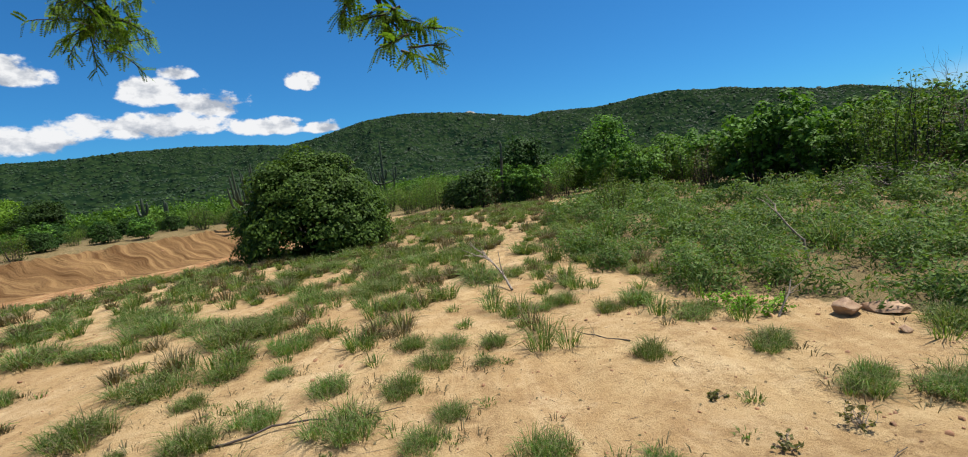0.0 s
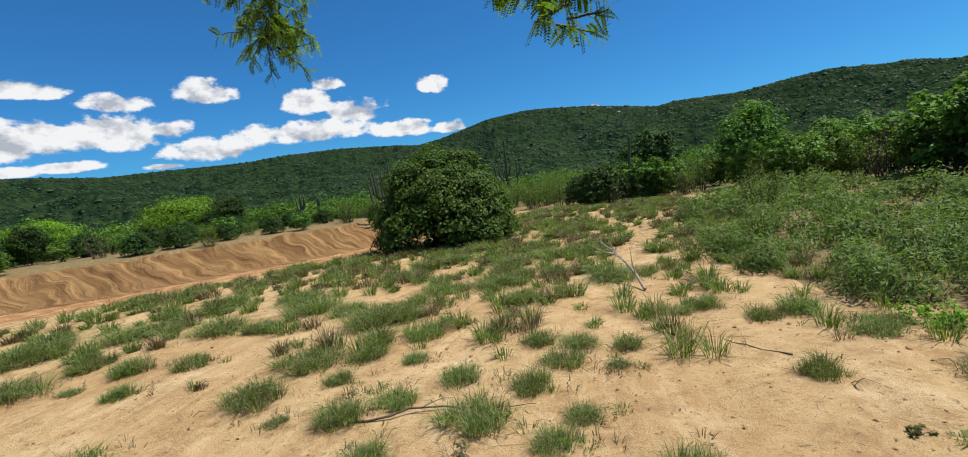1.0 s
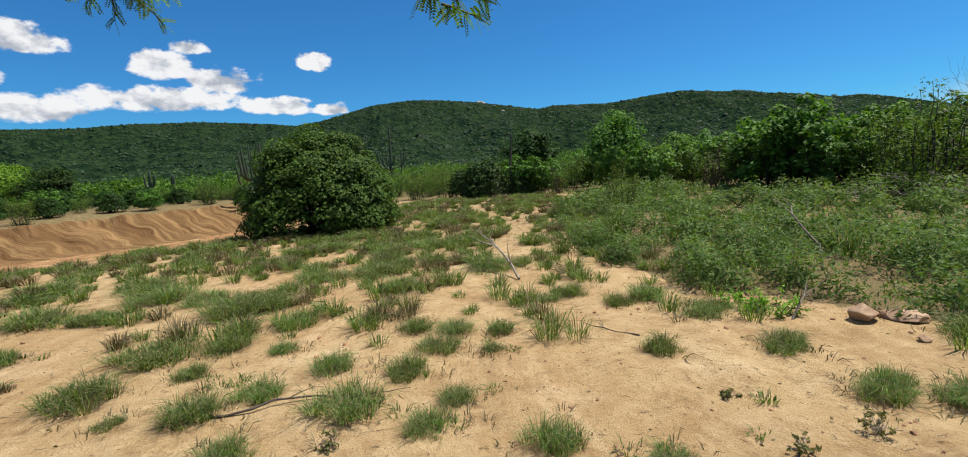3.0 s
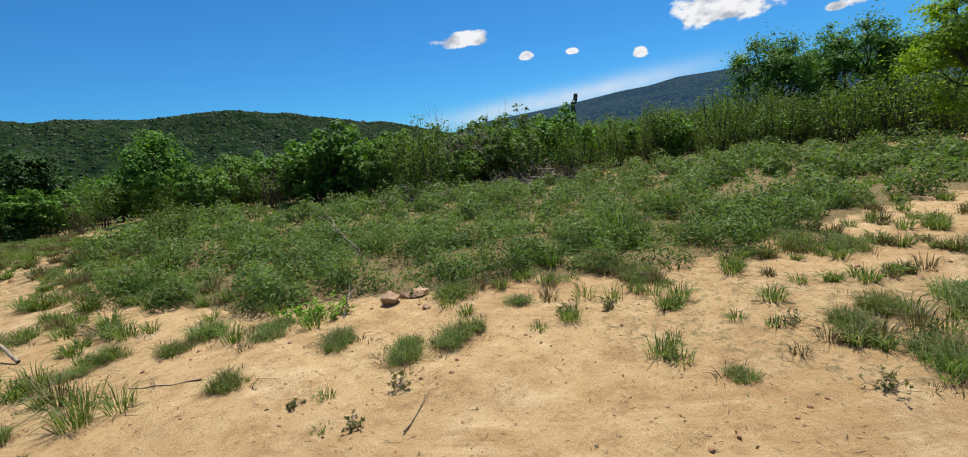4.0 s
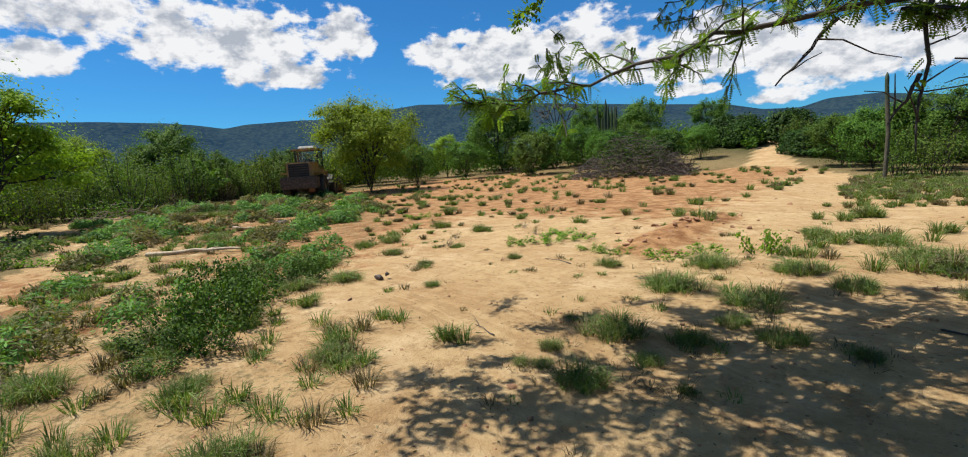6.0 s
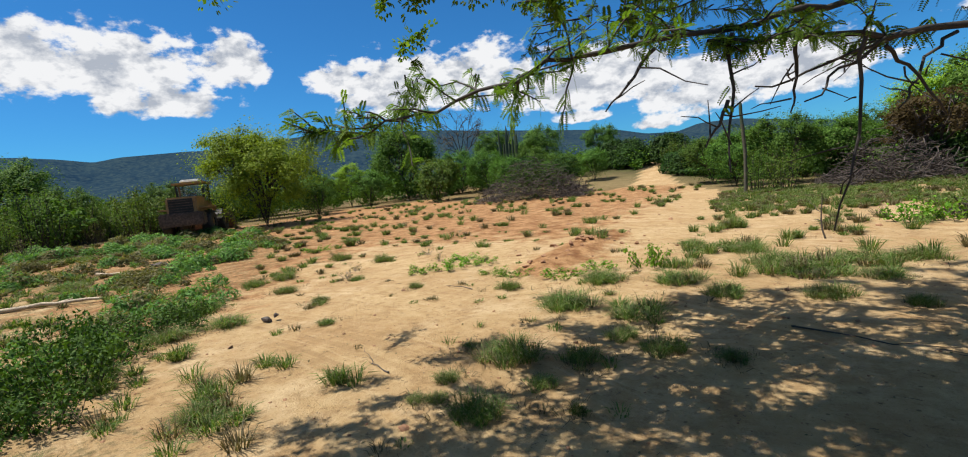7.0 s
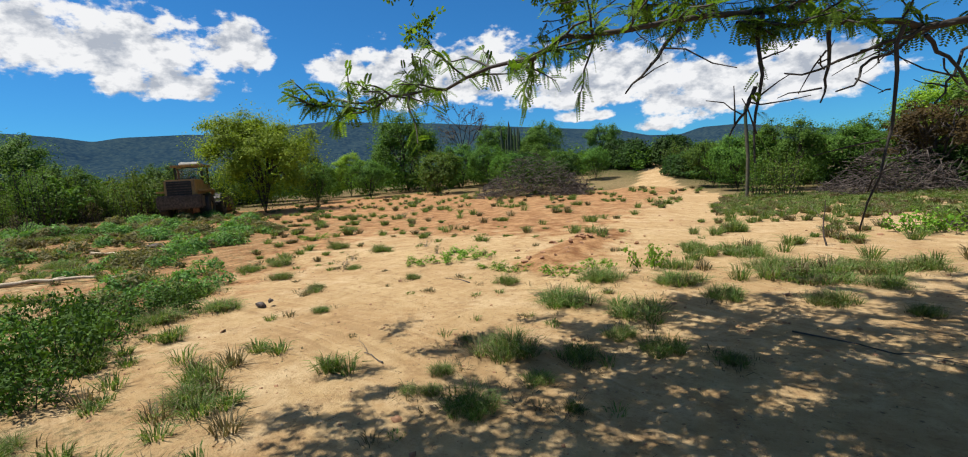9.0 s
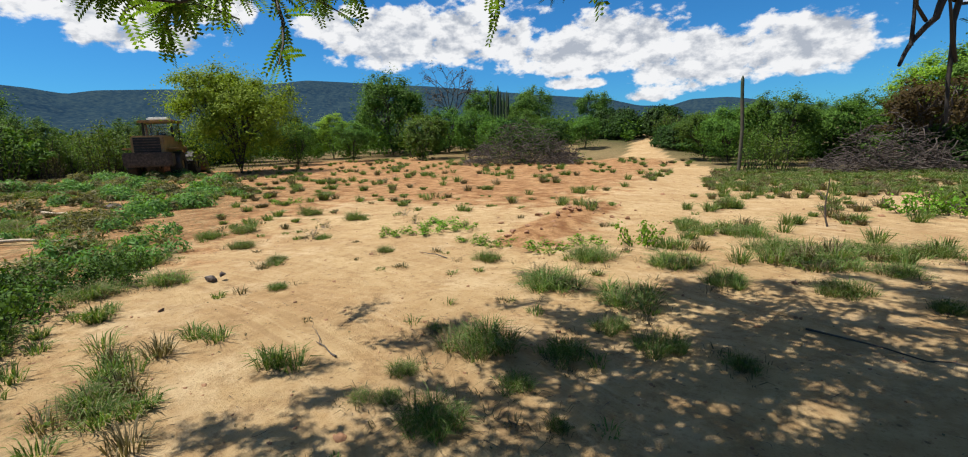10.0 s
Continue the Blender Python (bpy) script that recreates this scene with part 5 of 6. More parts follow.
for row in (TUFTS_BEHIND, TUFTS_BEHIND_MORE, TUFTS_SIDE, TUFTS_TRACK, TUFTS_AHEAD, TUFTS_LEFT):
    for x, y, r in row:
        for _ in range(5):
            a, d = rng.uniform(0, 2 * np.pi), r * rng.uniform(0.5, 1.7)
            px, py = x + d * np.cos(a), y + d * np.sin(a)
            blades(thatch, (px, py, float(relief(px, py)) - 0.005), 0.07, rng, 9, 0.22, 0.0035, 2.2)
tagged(new("dry_thatch", thatch.mesh("dry_thatch", LEAF_DRY)), "flattened dry grass lying round the tufts", "grass", kind="stuff")
for ob in TUFT_KINDS:
    hide_proto(ob)


# ---- the tree that overhangs the viewpoint ----
def pinnate(s, p, d, length, rng, fine):
    """A feathery leaf from p along d; fine: with single leaflets."""
    d = d / np.linalg.norm(d)
    side = np.cross(d, rng.normal(size=3) * 0.4 + np.array([0, 0, 1.0]))
    side /= np.linalg.norm(side) + 1e-9
    n = 9 if fine else 3
    t = np.linspace(0.12, 1.0, n)
    c = p + d * (t * length)[:, None] + np.array([0, 0, -0.25]) * length * (t ** 2)[:, None]
    w = length * (0.25 if fine else 0.26) * (1.15 - 0.6 * np.abs(t - 0.45))[:, None]
    h = length * (0.068 if fine else 0.16)
    for sg in (-1, 1):
        tip = c + side * sg * w + d * w * 0.35
        q = np.stack([c - d * h * 0.3, (c + tip) / 2 - d * h, tip, (c + tip) / 2 + d * h], 1).reshape(-1, 3)
        s.add(q, np.arange(4 * n).reshape(-1, 4))


def spray(wood, s, p, d, length, rng, fine, count):
    """A twig with feathery leaves on both sides."""
    d = np.asarray(d, float) / np.linalg.norm(d)
    line = wobble(p, np.asarray(p) + d * length + np.array([0, 0, -0.08 * length]), 5, 0.08, rng)
    tube(wood, line, np.linspace(0.0045, 0.0015, 5), 4)
    for t in np.linspace(0.05, 1.0, int(count * 2.7)):
        at = np.array([np.interp(t, np.linspace(0, 1, 5), line[:, k]) for k in range(3)])
        k = d * 0.5 + rng.normal(size=3) * 0.6
        k[2] -= 0.35
        pinnate(s, at, k, rng.uniform(0.034, 0.058) * (1 if fine else 3.8), rng, fine)


def overhanging_tree():
    rng = np.random.default_rng(201)
    top = thing("shade_tree", "large thorny tree with feathery green leaves overhanging the track", "tree")
    trunk, near_leaf, high_leaf, twigs = Soup(), Soup(), Soup(), Soup()
    tube(trunk, [(-3.5, -5.1, -0.1), (-3.45, -5.05, 0.6), (-3.2, -4.9, 1.3), (-3.05, -4.75, 2.0), (-2.9, -4.7, 2.7)], [0.24, 0.19, 0.17, 0.15, 0.12], 10)
    part("trunk", trunk, BARK, top, smooth=True)

    heart = np.array([0.31, -1.37, 1.78])

    def closer(p):
        """The low boughs hang nearer than the rest of the crown."""
        p = np.asarray(p, float)
        return heart + (p - heart) * (0.94 if p[0] > -0.5 else 0.92)

    def limb(points, r0, r1, draw=False):
        s = Soup()
        pts = np.array([closer(p) if draw else p for p in points], float)
        k = np.linspace(0, len(pts) - 1, len(pts) * 4)
        fine = np.stack([np.interp(k, np.arange(len(pts)), pts[:, i]) for i in range(3)], 1)
        fine[1:-1] += rng.normal(size=(len(fine) - 2, 3)) * 0.012
        tube(s, fine, np.linspace(r0, r1, len(fine)), 7)
        part("limb", s, BARK, top, smooth=True)
        return fine

    low = [limb([(-3.1, -4.8, 1.8), (-1.8, -4.5, 2.25), (-0.6, -4.0, 2.38), (0.0, -3.6, 2.32), (0.35, -3.25, 2.24), (0.8, -2.95, 2.16), (1.02, -2.86, 2.13), (1.38, -2.86, 2.07), (1.62, -2.74, 2.05), (1.8, -2.68, 2.04)], 0.015, 0.0025, True),
           limb([(-3.0, -4.75, 2.1), (-1.4, -4.3, 2.2), (-0.3, -3.7, 2.17), (0.12, -3.35, 2.15), (0.45, -3.15, 2.18)], 0.02, 0.005, True)]
    # leafy twigs along the outer half of the low limbs
    for line, start in ((low[0], 17), (low[1], 8)):
        for i in range(start, len(line)):
            for _ in range(2 if i < len(line) - 4 else 3):
                d = rng.normal(size=3)
                d[2] = d[2] * 0.5 + 0.25
                d += np.array([0.25, -0.1, 0.0])
                spray(twigs, near_leaf, line[i], d, rng.uniform(0.10, 0.26) * (1 if i < len(line) - 5 else 0.6), rng, True, 5)
    # a denser curtain of twigs higher up behind the limb
    for _ in range(120):
        p = np.array([rng.uniform(-1.1, 1.0), 0, 0])
        p[1] = -3.0 - 0.42 * (1.2 - p[0]) - rng.uniform(0.0, 0.9)
        p[2] = 2.26 + 0.12 * (-p[1] - 2.8) + rng.uniform(0.0, 0.46) + 0.05 * p[0]
        spray(twigs, near_leaf, closer(p), rng.normal(size=3) * np.array([1, 1, 0.4]) + np.array([0.3, 0, -0.15]), rng.uniform(0.15, 0.3), rng, True, 6)
    # bare hanging twigs
    for a, b in (((0.38, -3.2, 2.2), (0.40, -3.14, 1.74)), ((0.40, -3.18, 1.98), (0.47, -3.12, 1.83)), ((0.0, -3.4, 2.14), (0.10, -3.38, 1.5)), ((-0.05, -3.4, 2.1), (-0.22, -3.5, 1.86)), ((0.2, -3.3, 2.15), (0.22, -3.3, 1.92)),
                 ((-0.1, -3.6, 2.15), (0.18, -3.3, 1.95)), ((-0.3, -3.7, 2.15), (-0.1, -3.5, 1.9)), ((0.6, -3.05, 2.17), (0.75, -2.95, 1.98)), ((-0.15, -3.55, 2.15), (0.32, -3.25, 2.02))):
        a, b = closer(a), closer(b)
        tube(twigs, wobble(a, b, 9, 0.07, rng), np.linspace(0.007, 0.0025, 9), 5)
        for t in (0.3, 0.55, 0.8):
            p = np.array(a) + (np.array(b) - np.array(a)) * t
            tube(twigs, wobble(p, p + rng.normal(size=3) * 0.08, 4, 0.1, rng), np.linspace(0.003, 0.0012, 4), 4)
    for t in np.linspace(0.1, 0.6, 9):
        pinnate(near_leaf, closer((0.39, -3.17, 2.2 - 0.5 * t)), rng.normal(size=3) + np.array([0, 0, -0.5]), 0.05, rng, True)
    # twigs that dip from the crown farther out
    for _ in range(7):
        spray(twigs, near_leaf, np.array([1.74, -3.19, 2.30]) + rng.normal(size=3) * 0.045, np.array([0.1, 0, -0.7]) + rng.normal(size=3) * 0.5, rng.uniform(0.06, 0.12), rng, True, 5)
    for _ in range(30):
        a = radians(rng.uniform(157, 182))
        d = rng.uniform(2.7, 3.5)
        spray(twigs, near_leaf, np.array([0.65 + d * math.sin(a), -2.08 + d * math.cos(a), 1.80 + d * rng.uniform(0.30, 0.37)]), rng.normal(size=3) * np.array([1, 1, 0.3]) + np.array([0.2, 0, -0.2]), rng.uniform(0.2, 0.4), rng, True, 7)
    # boughs reaching over the track ahead
    ahead = [limb([(-3.0, -4.7, 2.6), (-2.7, -2.6, 3.1), (-2.0, -0.4, 3.05), (-1.6, 1.1, 2.85), (-1.45, 1.75, 2.72), (-1.55, 2.0, 2.54)], 0.04, 0.005),
             limb([(-2.3, -1.3, 3.08), (-1.3, -0.2, 2.9), (-0.55, 0.75, 2.62), (-0.22, 1.08, 2.34), (-0.14, 1.2, 2.17)], 0.014, 0.003),
             limb([(-2.6, -2.3, 3.1), (-2.6, -0.6, 2.7), (-2.1, 0.4, 2.42), (-1.80, 0.66, 2.22)], 0.02, 0.004)]
    for line, n, reach, sprays in ((ahead[0], 10, 0.22, 44), (ahead[1], 5, 0.07, 15), (ahead[2], 7, 0.15, 26)):
        for _ in range(sprays):
            i = len(line) - 1 - int(abs(rng.normal()) * n / 2) % n
            d = rng.normal(size=3)
            d[2] = d[2] * 0.5 - 0.30
            spray(twigs, near_leaf, line[i] + rng.normal(size=3) * 0.04, d, rng.uniform(0.12, reach + 0.06), rng, True, 7)
    # high crown that shades the track behind
    tips = []
    for tip in ((4.7, -3.5, 4.8), (4.3, -4.9, 4.7), (3.2, -6.4, 4.3), (1.6, -7.4, 4.3), (-0.4, -8.4, 4.2), (2.3, -4.6, 4.5), (0.6, -5.8, 4.6), (-1.4, -6.9, 4.5), (-3.6, -7.6, 4.2), (-5.6, -6.0, 4.0), (-5.4, -3.2, 4.2), (-3.6, -1.6, 4.3), (1.2, -3.9, 4.2), (-1.0, -4.6, 4.9)):
        base = np.array([-2.95, -4.7, 2.5])
        mid = base * 0.5 + np.array(tip) * 0.5 + np.array([0, 0, 0.5])
        line = limb([base, mid, tip], 0.04, 0.008)
        tips.append((line, np.array(tip)))
    for line, tip in tips:
        for _ in range(56):
            i = rng.integers(len(line) // 2, len(line))
            p = line[i] + rng.normal(size=3) * np.array([0.75, 0.75, 0.22])
            spray(twigs, high_leaf, p, rng.normal(size=3) * np.array([1, 1, 0.3]), rng.uniform(0.3, 0.6), rng, False, 13)
    # the dense outer crown over the track
    shade = [(-2.5, -4.2), (0.5, -3.8), (2.6, -2.7), (4.3, -0.9), (5.1, -1.2), (4.9, -3.2), (4.2, -4.3), (3.7, -5.8), (3.4, -7.1), (1.4, -7.8), (-0.4, -8.7), (-3.5, -8.2), (-5.5, -6.0)]
    px, py = rng.uniform(-6, 6, 1450), rng.uniform(-9, 0, 1450)
    ok = inside(px, py, shade) & (fbm(px, py, 1.7, 205, 3) + 0.5 * fbm(px, py, 0.5, 207, 2) > -0.12 + 0.25 * smooth(-5.6, -3.6, py))
    px, py = px[ok], py[ok]
    idx = np.repeat(np.arange(len(px)), 42)
    q = rng.normal(size=(len(idx), 3)) * np.array([0.17, 0.17, 0.10])
    pz = 4.35 + 0.35 * fbm(px, py, 2.6, 206, 2)
    leaves(high_leaf, np.stack([px, py, pz], 1)[idx] + q, 0.06, rng, aspect=0.42, flat=0.5)
    part("leafy_bough", near_leaf, LEAF_FEATHER, top)
    part("crown", high_leaf, LEAF_FEATHER, top)
    part("twig_tangle", twigs, BARK, top)
    return top


LEAF_FEATHER = leaf_material("leaf_feather", (0.09, 0.16, 0.018), (0.30, 0.40, 0.055), through_part=0.5)
overhanging_tree()


# ---- cacti ----
def column(points, radius, ribs=8, tip=True):
    """A ribbed cactus stem along a line."""
    s = Soup()
    pts = np.array(points, float)
    k = np.linspace(0, len(pts) - 1, len(pts) * 5)
    line = np.stack([np.interp(k, np.arange(len(pts)), pts[:, i]) for i in range(3)], 1)
    n, m = len(line), ribs * 2
    r = np.full(n, radius)
    if tip:
        r[-3:] = radius * np.array([0.9, 0.65, 0.15])
    ang = np.linspace(0, 2 * np.pi, m, endpoint=False)
    rib = np.where(np.arange(m) % 2 == 0, 1.0, 0.74)
    d = np.gradient(line, axis=0)
    d /= np.linalg.norm(d, axis=1)[:, None]
    a = np.cross(d, np.array([0.3, 1.0, 0.05]))
    a /= np.linalg.norm(a, axis=1)[:, None]
    b = np.cross(d, a)
    ring = line[:, None] + (r[:, None] * rib)[..., None] * (np.cos(ang)[None, :, None] * a[:, None] + np.sin(ang)[None, :, None] * b[:, None])
    i, j = np.arange(n - 1)[:, None] * m, np.arange(m)[None]
    kk = (j + 1) % m
    s.add(ring.reshape(-1, 3), np.stack([i + j, i + kk, i + m + kk, i + m + j], -1).reshape(-1, 4))
    return s


def candelabra(name, label, x, y, height, arms, seed, radius=0.12, fork=0.35, spread=0.8, reach=(0.72, 0.98)):
    rng = np.random.default_rng(seed)
    top = thing(name, label, "cactus")
    part("stem", column([(0, 0, -0.1), (0.02, 0, height * 0.5), (0.05, 0.02, height)], radius), CACTUS, top)
    for i in range(arms):
        a = 2 * np.pi * i / arms + rng.uniform(-0.4, 0.4)
        h0 = height * rng.uniform(fork * 0.6, fork * 1.4)
        out = spread * rng.uniform(0.5, 1.1)
        h1 = height * rng.uniform(*reach)
        c, sn = np.cos(a), np.sin(a)
        part("arm", column([(0, 0, h0), (c * out * 0.7, sn * out * 0.7, h0 + 0.12), (c * out, sn * out, h0 + 0.45), (c * out * 1.1, sn * out * 1.1, max(h1, h0 + 0.8))], radius * 0.8), CACTUS, top)
    top.matrix_world = at_ground(x, y, 0)
    return top


candelabra("candelabra_cactus", "many-armed dark green candelabra cactus behind the round bush", -11.2, 21.6, 3.3, 22, 301, 0.065, 0.34, 0.95, (0.62, 1.0))
candelabra("candelabra_cactus", "tall cactus with one long stem and low arms", -8.7, 37.0, 5.4, 8, 302, 0.085, 0.30, 0.9, (0.48, 0.66))
candelabra("candelabra_cactus", "dense cluster of upright cactus columns above the scrub", 23.0, -46.2, 6.2, 12, 303, 0.15, 0.35, 1.1)
candelabra("column_cactus", "dark cactus with one short raised arm over the thicket", 32.3, 19.6, 4.75, 1, 304, 0.2, 0.72, 0.7)
candelabra("column_cactus", "slender column cactus on the far flat", -23.0, 30.0, 2.2, 2, 305, 0.10, 0.4, 0.4)
candelabra("column_cactus", "slender column cactus on the far flat", -20.8, 29.0, 1.8, 1, 306, 0.09, 0.4, 0.35)
for x, y, h, r, label in ((0.95, -26.9, 4.35, 0.078, "straight pole-like cactus at the edge of the track"), (0.45, 24.9, 3.3, 0.07, "thin grey cactus pole beside the leafy shrubs")):
    top = thing("pole_cactus", label, "cactus")
    part("stem", column([(0, 0, -0.1), (-0.05, 0, h * 0.45), (0.03, 0, h * 0.75)], r, 7, False), CACTUS_OLD, top)
    part("shoot", column([(0.03, 0, h * 0.74), (0.06, 0, h * 0.88), (0.07, 0, h)], r * 0.95, 7), CACTUS, top, "younger green tip")
    top.matrix_world = at_ground(x, y, 0)


# ---- dead wood ----
def brush_pile(label, x, y, length, width, height, turn, seed, sticks, mat, leafy=0):
    rng = np.random.default_rng(seed)
    top = thing("brush_pile", label, "brush pile")
    s, g = Soup(), Soup()
    for _ in range(sticks):
        u, v = rng.uniform(-1, 1), rng.uniform(-1, 1)
        room = max(0.1, 1 - 0.75 * (u * u + v * v) ** 0.5)
        p = np.array([u * length / 2, v * width / 2, rng.uniform(0.02, height * room)])
        d = rng.normal(size=3) * np.array([1.0, 0.8, 0.45])
        d /= np.linalg.norm(d)
        l = rng.uniform(0.35, 1.2) * min(1.0, height + 0.3)
        a, b = p - d * l / 2, p + d * l / 2
        a[2], b[2] = max(a[2], 0.01), max(b[2], 0.01)
        tube(s, wobble(a, b, 5, 0.09, rng), np.linspace(rng.uniform(0.008, 0.03), 0.004, 5), 4)
    tagged(part("brushwood", s, mat, top), kind="stuff")
    if leafy:
        c = rng.normal(size=(leafy, 3)) * np.array([length * 0.25, width * 0.25, height * 0.22]) + np.array([0, 0, height * 0.4])
        c[:, 2] = np.abs(c[:, 2]) + 0.02
        leaves(g, c, 0.06, rng)
        tagged(part("withered_foliage", g, LEAF_DRY if seed % 2 else LEAF_MID, top), kind="stuff")
    top.matrix_world = at_ground(x, y, turn)
    return top


brush_pile("heap of grey cut branches before the thicket", 17.0, 11.9, 4.4, 2.2, 1.1, -50, 401, 330, DEADWOOD, 900)
brush_pile("heap of cut pale branches with wilting leaves", 12.0, 14.3, 2.8, 1.6, 1.0, -40, 402, 150, DEADWOOD, 1400)
brush_pile("tall dark heap of uprooted dry brushwood", 13.4, -30.4, 7.0, 3.2, 3.3, 10, 404, 1500, BRUSH, 2600)
brush_pile("tangle of dark dry branches under the rusty tree", -4.6, -28.2, 5.0, 2.6, 2.8, 20, 405, 900, BRUSH, 200)
brush_pile("low heap of grey twigs at the clearing's edge", -4.1, -15.6, 1.6, 1.0, 0.5, 20, 407, 150, BRUSH, 60)
brush_pile("fallen pale branch with withered leaves by the acacia", 29.0, -6.5, 3.4, 1.5, 1.2, -80, 408, 70, DEADWOOD, 700)


def stick(name, label, pts, r, mat, forks=0, seed=0):
    rng = np.random.default_rng(500 + seed)
    top = thing(name, label, "branch")
    s = Soup()
    pts = [np.array((p[0], p[1], float(relief(p[0], p[1])) + p[2])) for p in pts]
    line = np.concatenate([wobble(a, b, 6, 0.05, rng) for a, b in zip(pts, pts[1:])])
    line = line[np.r_[True, np.linalg.norm(np.diff(line, axis=0), axis=1) > 1e-6]]
    tube(s, line, np.linspace(r, r * 0.35, len(line)), 6)
    part("main_stem", s, mat, top, smooth=True)
    for i in range(forks):
        f = Soup()
        p = line[rng.integers(len(line) // 3, len(line) - 1)]
        d = line[-1] - line[0]
        d = d / np.linalg.norm(d) + rng.normal(size=3) * 0.55
        d[2] = abs(d[2]) * 0.6
        tube(f, wobble(p, p + d * rng.uniform(0.15, 0.45), 5, 0.08, rng), np.linspace(r * 0.5, r * 0.15, 5), 4)
        part("side_twig", f, mat, top, smooth=True)
    return top


stick("dead_branch", "pale dry forked branch lying on a weed clump", [(0.15, 6.6, 0.02), (-0.05, 7.1, 0.28), (-0.28, 7.6, 0.5)], 0.022, DEADWOOD, 8, 1)
stick("dead_branch", "curved pale branch standing out of the weeds", [(4.25, 6.3, 0.0), (4.22, 6.35, 0.35), (4.0, 6.6, 0.75), (4.05, 6.7, 0.85)], 0.02, DEADWOOD, 2, 2)
stick("dead_branch", "broken pale stick leaning in the weeds by the rocks", [(2.75, 4.45, 0.0), (3.0, 4.65, 0.3)], 0.014, DEADWOOD, 3, 3)
stick("fallen_log", "long pale barkless log lying on the soil", [(14.2, -4.2, 0.05), (13.2, -5.2, 0.06), (12.0, -6.1, 0.05)], 0.06, LOGWOOD, 2, 4)
stick("fallen_log", "thin pale pole lying on scraped red soil", [(17.5, -7.5, 0.04), (15.0, -8.0, 0.05)], 0.05, LOGWOOD, 1, 5)
stick("dead_branch", "dark twig lying on the bare sand", [(3.55, -4.7, 0.012), (3.95, -4.85, 0.012)], 0.009, BRUSH, 1, 6)
stick("dead_branch", "thin dark twig lying on the bare sand", [(4.6, -8.0, 0.012), (5.2, -8.1, 0.012)], 0.01, BRUSH, 0, 7)
stick("dead_branch", "thin dark twig lying on the sandy track", [(1.2, 4.2, 0.01), (0.75, 4.65, 0.012)], 0.008, BRUSH, 1, 8)
stick("dead_branch", "thin dry twig lying on the sand", [(1.75, 2.05, 0.008), (2.15, 2.25, 0.012)], 0.006, BRUSH, 1, 9)
stick("dead_branch", "dark rotten branch in the shade of the tree", [(0.1, -6.9, 0.012), (-1.1, -6.4, 0.015)], 0.010, BRUSH, 3, 10)
stick("dead_branch", "crooked dry root lying between the tufts", [(-2.2, 2.9, 0.01), (-1.5, 3.15, 0.02), (-1.1, 3.1, 0.01)], 0.01, BRUSH, 2, 11)
stick("dead_branch", "bare dark twig standing upright", [(-0.75, -12.8, 0.0), (-0.72, -12.85, 0.9)], 0.02, BRUSH, 2, 12)


# ---- stones ----
def stone(name, label, x, y, sx, sy, sz, seed, mat, sink=0.25):
    rng = np.random.default_rng(seed)
    bm = bmesh.new()
    bmesh.ops.create_icosphere(bm, subdivisions=3, radius=1.0)
    cuts = rng.normal(size=(11, 3))
    cuts /= np.linalg.norm(cuts, axis=1)[:, None]
    for v in bm.verts:
        c = np.array(v.co)
        for k in cuts:
            over = c @ k - 0.58
            if over > 0:
                c = c - k * over * 0.95
        c = c + 0.05 * np.array(noise.noise_vector(Vector(c * 2.3) + Vector((seed, 0, 0))))
        v.co = Vector((c[0] * sx, c[1] * sy, c[2] * sz))
    me = bpy.data.meshes.new(name)
    bm.to_mesh(me)
    bm.free()
    me.materials.append(mat)
    ob = tagged(new(name, me), label, "stone")
    ob.matrix_world = pose(x, y, float(relief(x, y)) + sz * (1 - sink * 2), 0, 0, seed * 37 % 360)
    return ob


stone("rock", "reddish brown angular rock at the weeds' edge", 3.32, 4.33, 0.17, 0.14, 0.13, 601, ROCK)
stone("rock", "flat grey-brown rock sunk in the soil", 3.72, 4.28, 0.24, 0.17, 0.09, 602, ROCK)
stone("stone", "small red stone on the sand", 3.42, 3.78, 0.06, 0.05, 0.045, 603, ROCK)
stone("stone", "dark clod of earth on the bare sand", 6.78, -5.63, 0.11, 0.07, 0.05, 604, BRUSH, 0.2)
stone("stone", "small dark stone on the bare sand", 6.72, -5.75, 0.05, 0.05, 0.045, 605, BRUSH, -0.4)
stone("stone", "dark flat stone in scraped soil", 17.0, -9.0, 0.35, 0.2, 0.09, 606, BRUSH)
rng = np.random.default_rng(61)
for i in range(38):
    y = rng.uniform(-14, -9.4)
    x = 3.93 + 0.05 * (y + 11.7) + rng.normal() * 0.42
    k = rng.uniform(0.03, 0.10)
    stone("earth_clod", "loose reddish clod of dug earth", x, y, k, k * rng.uniform(0.7, 1), k * rng.uniform(0.5, 0.8), 620 + i, CLOD, 0.38)


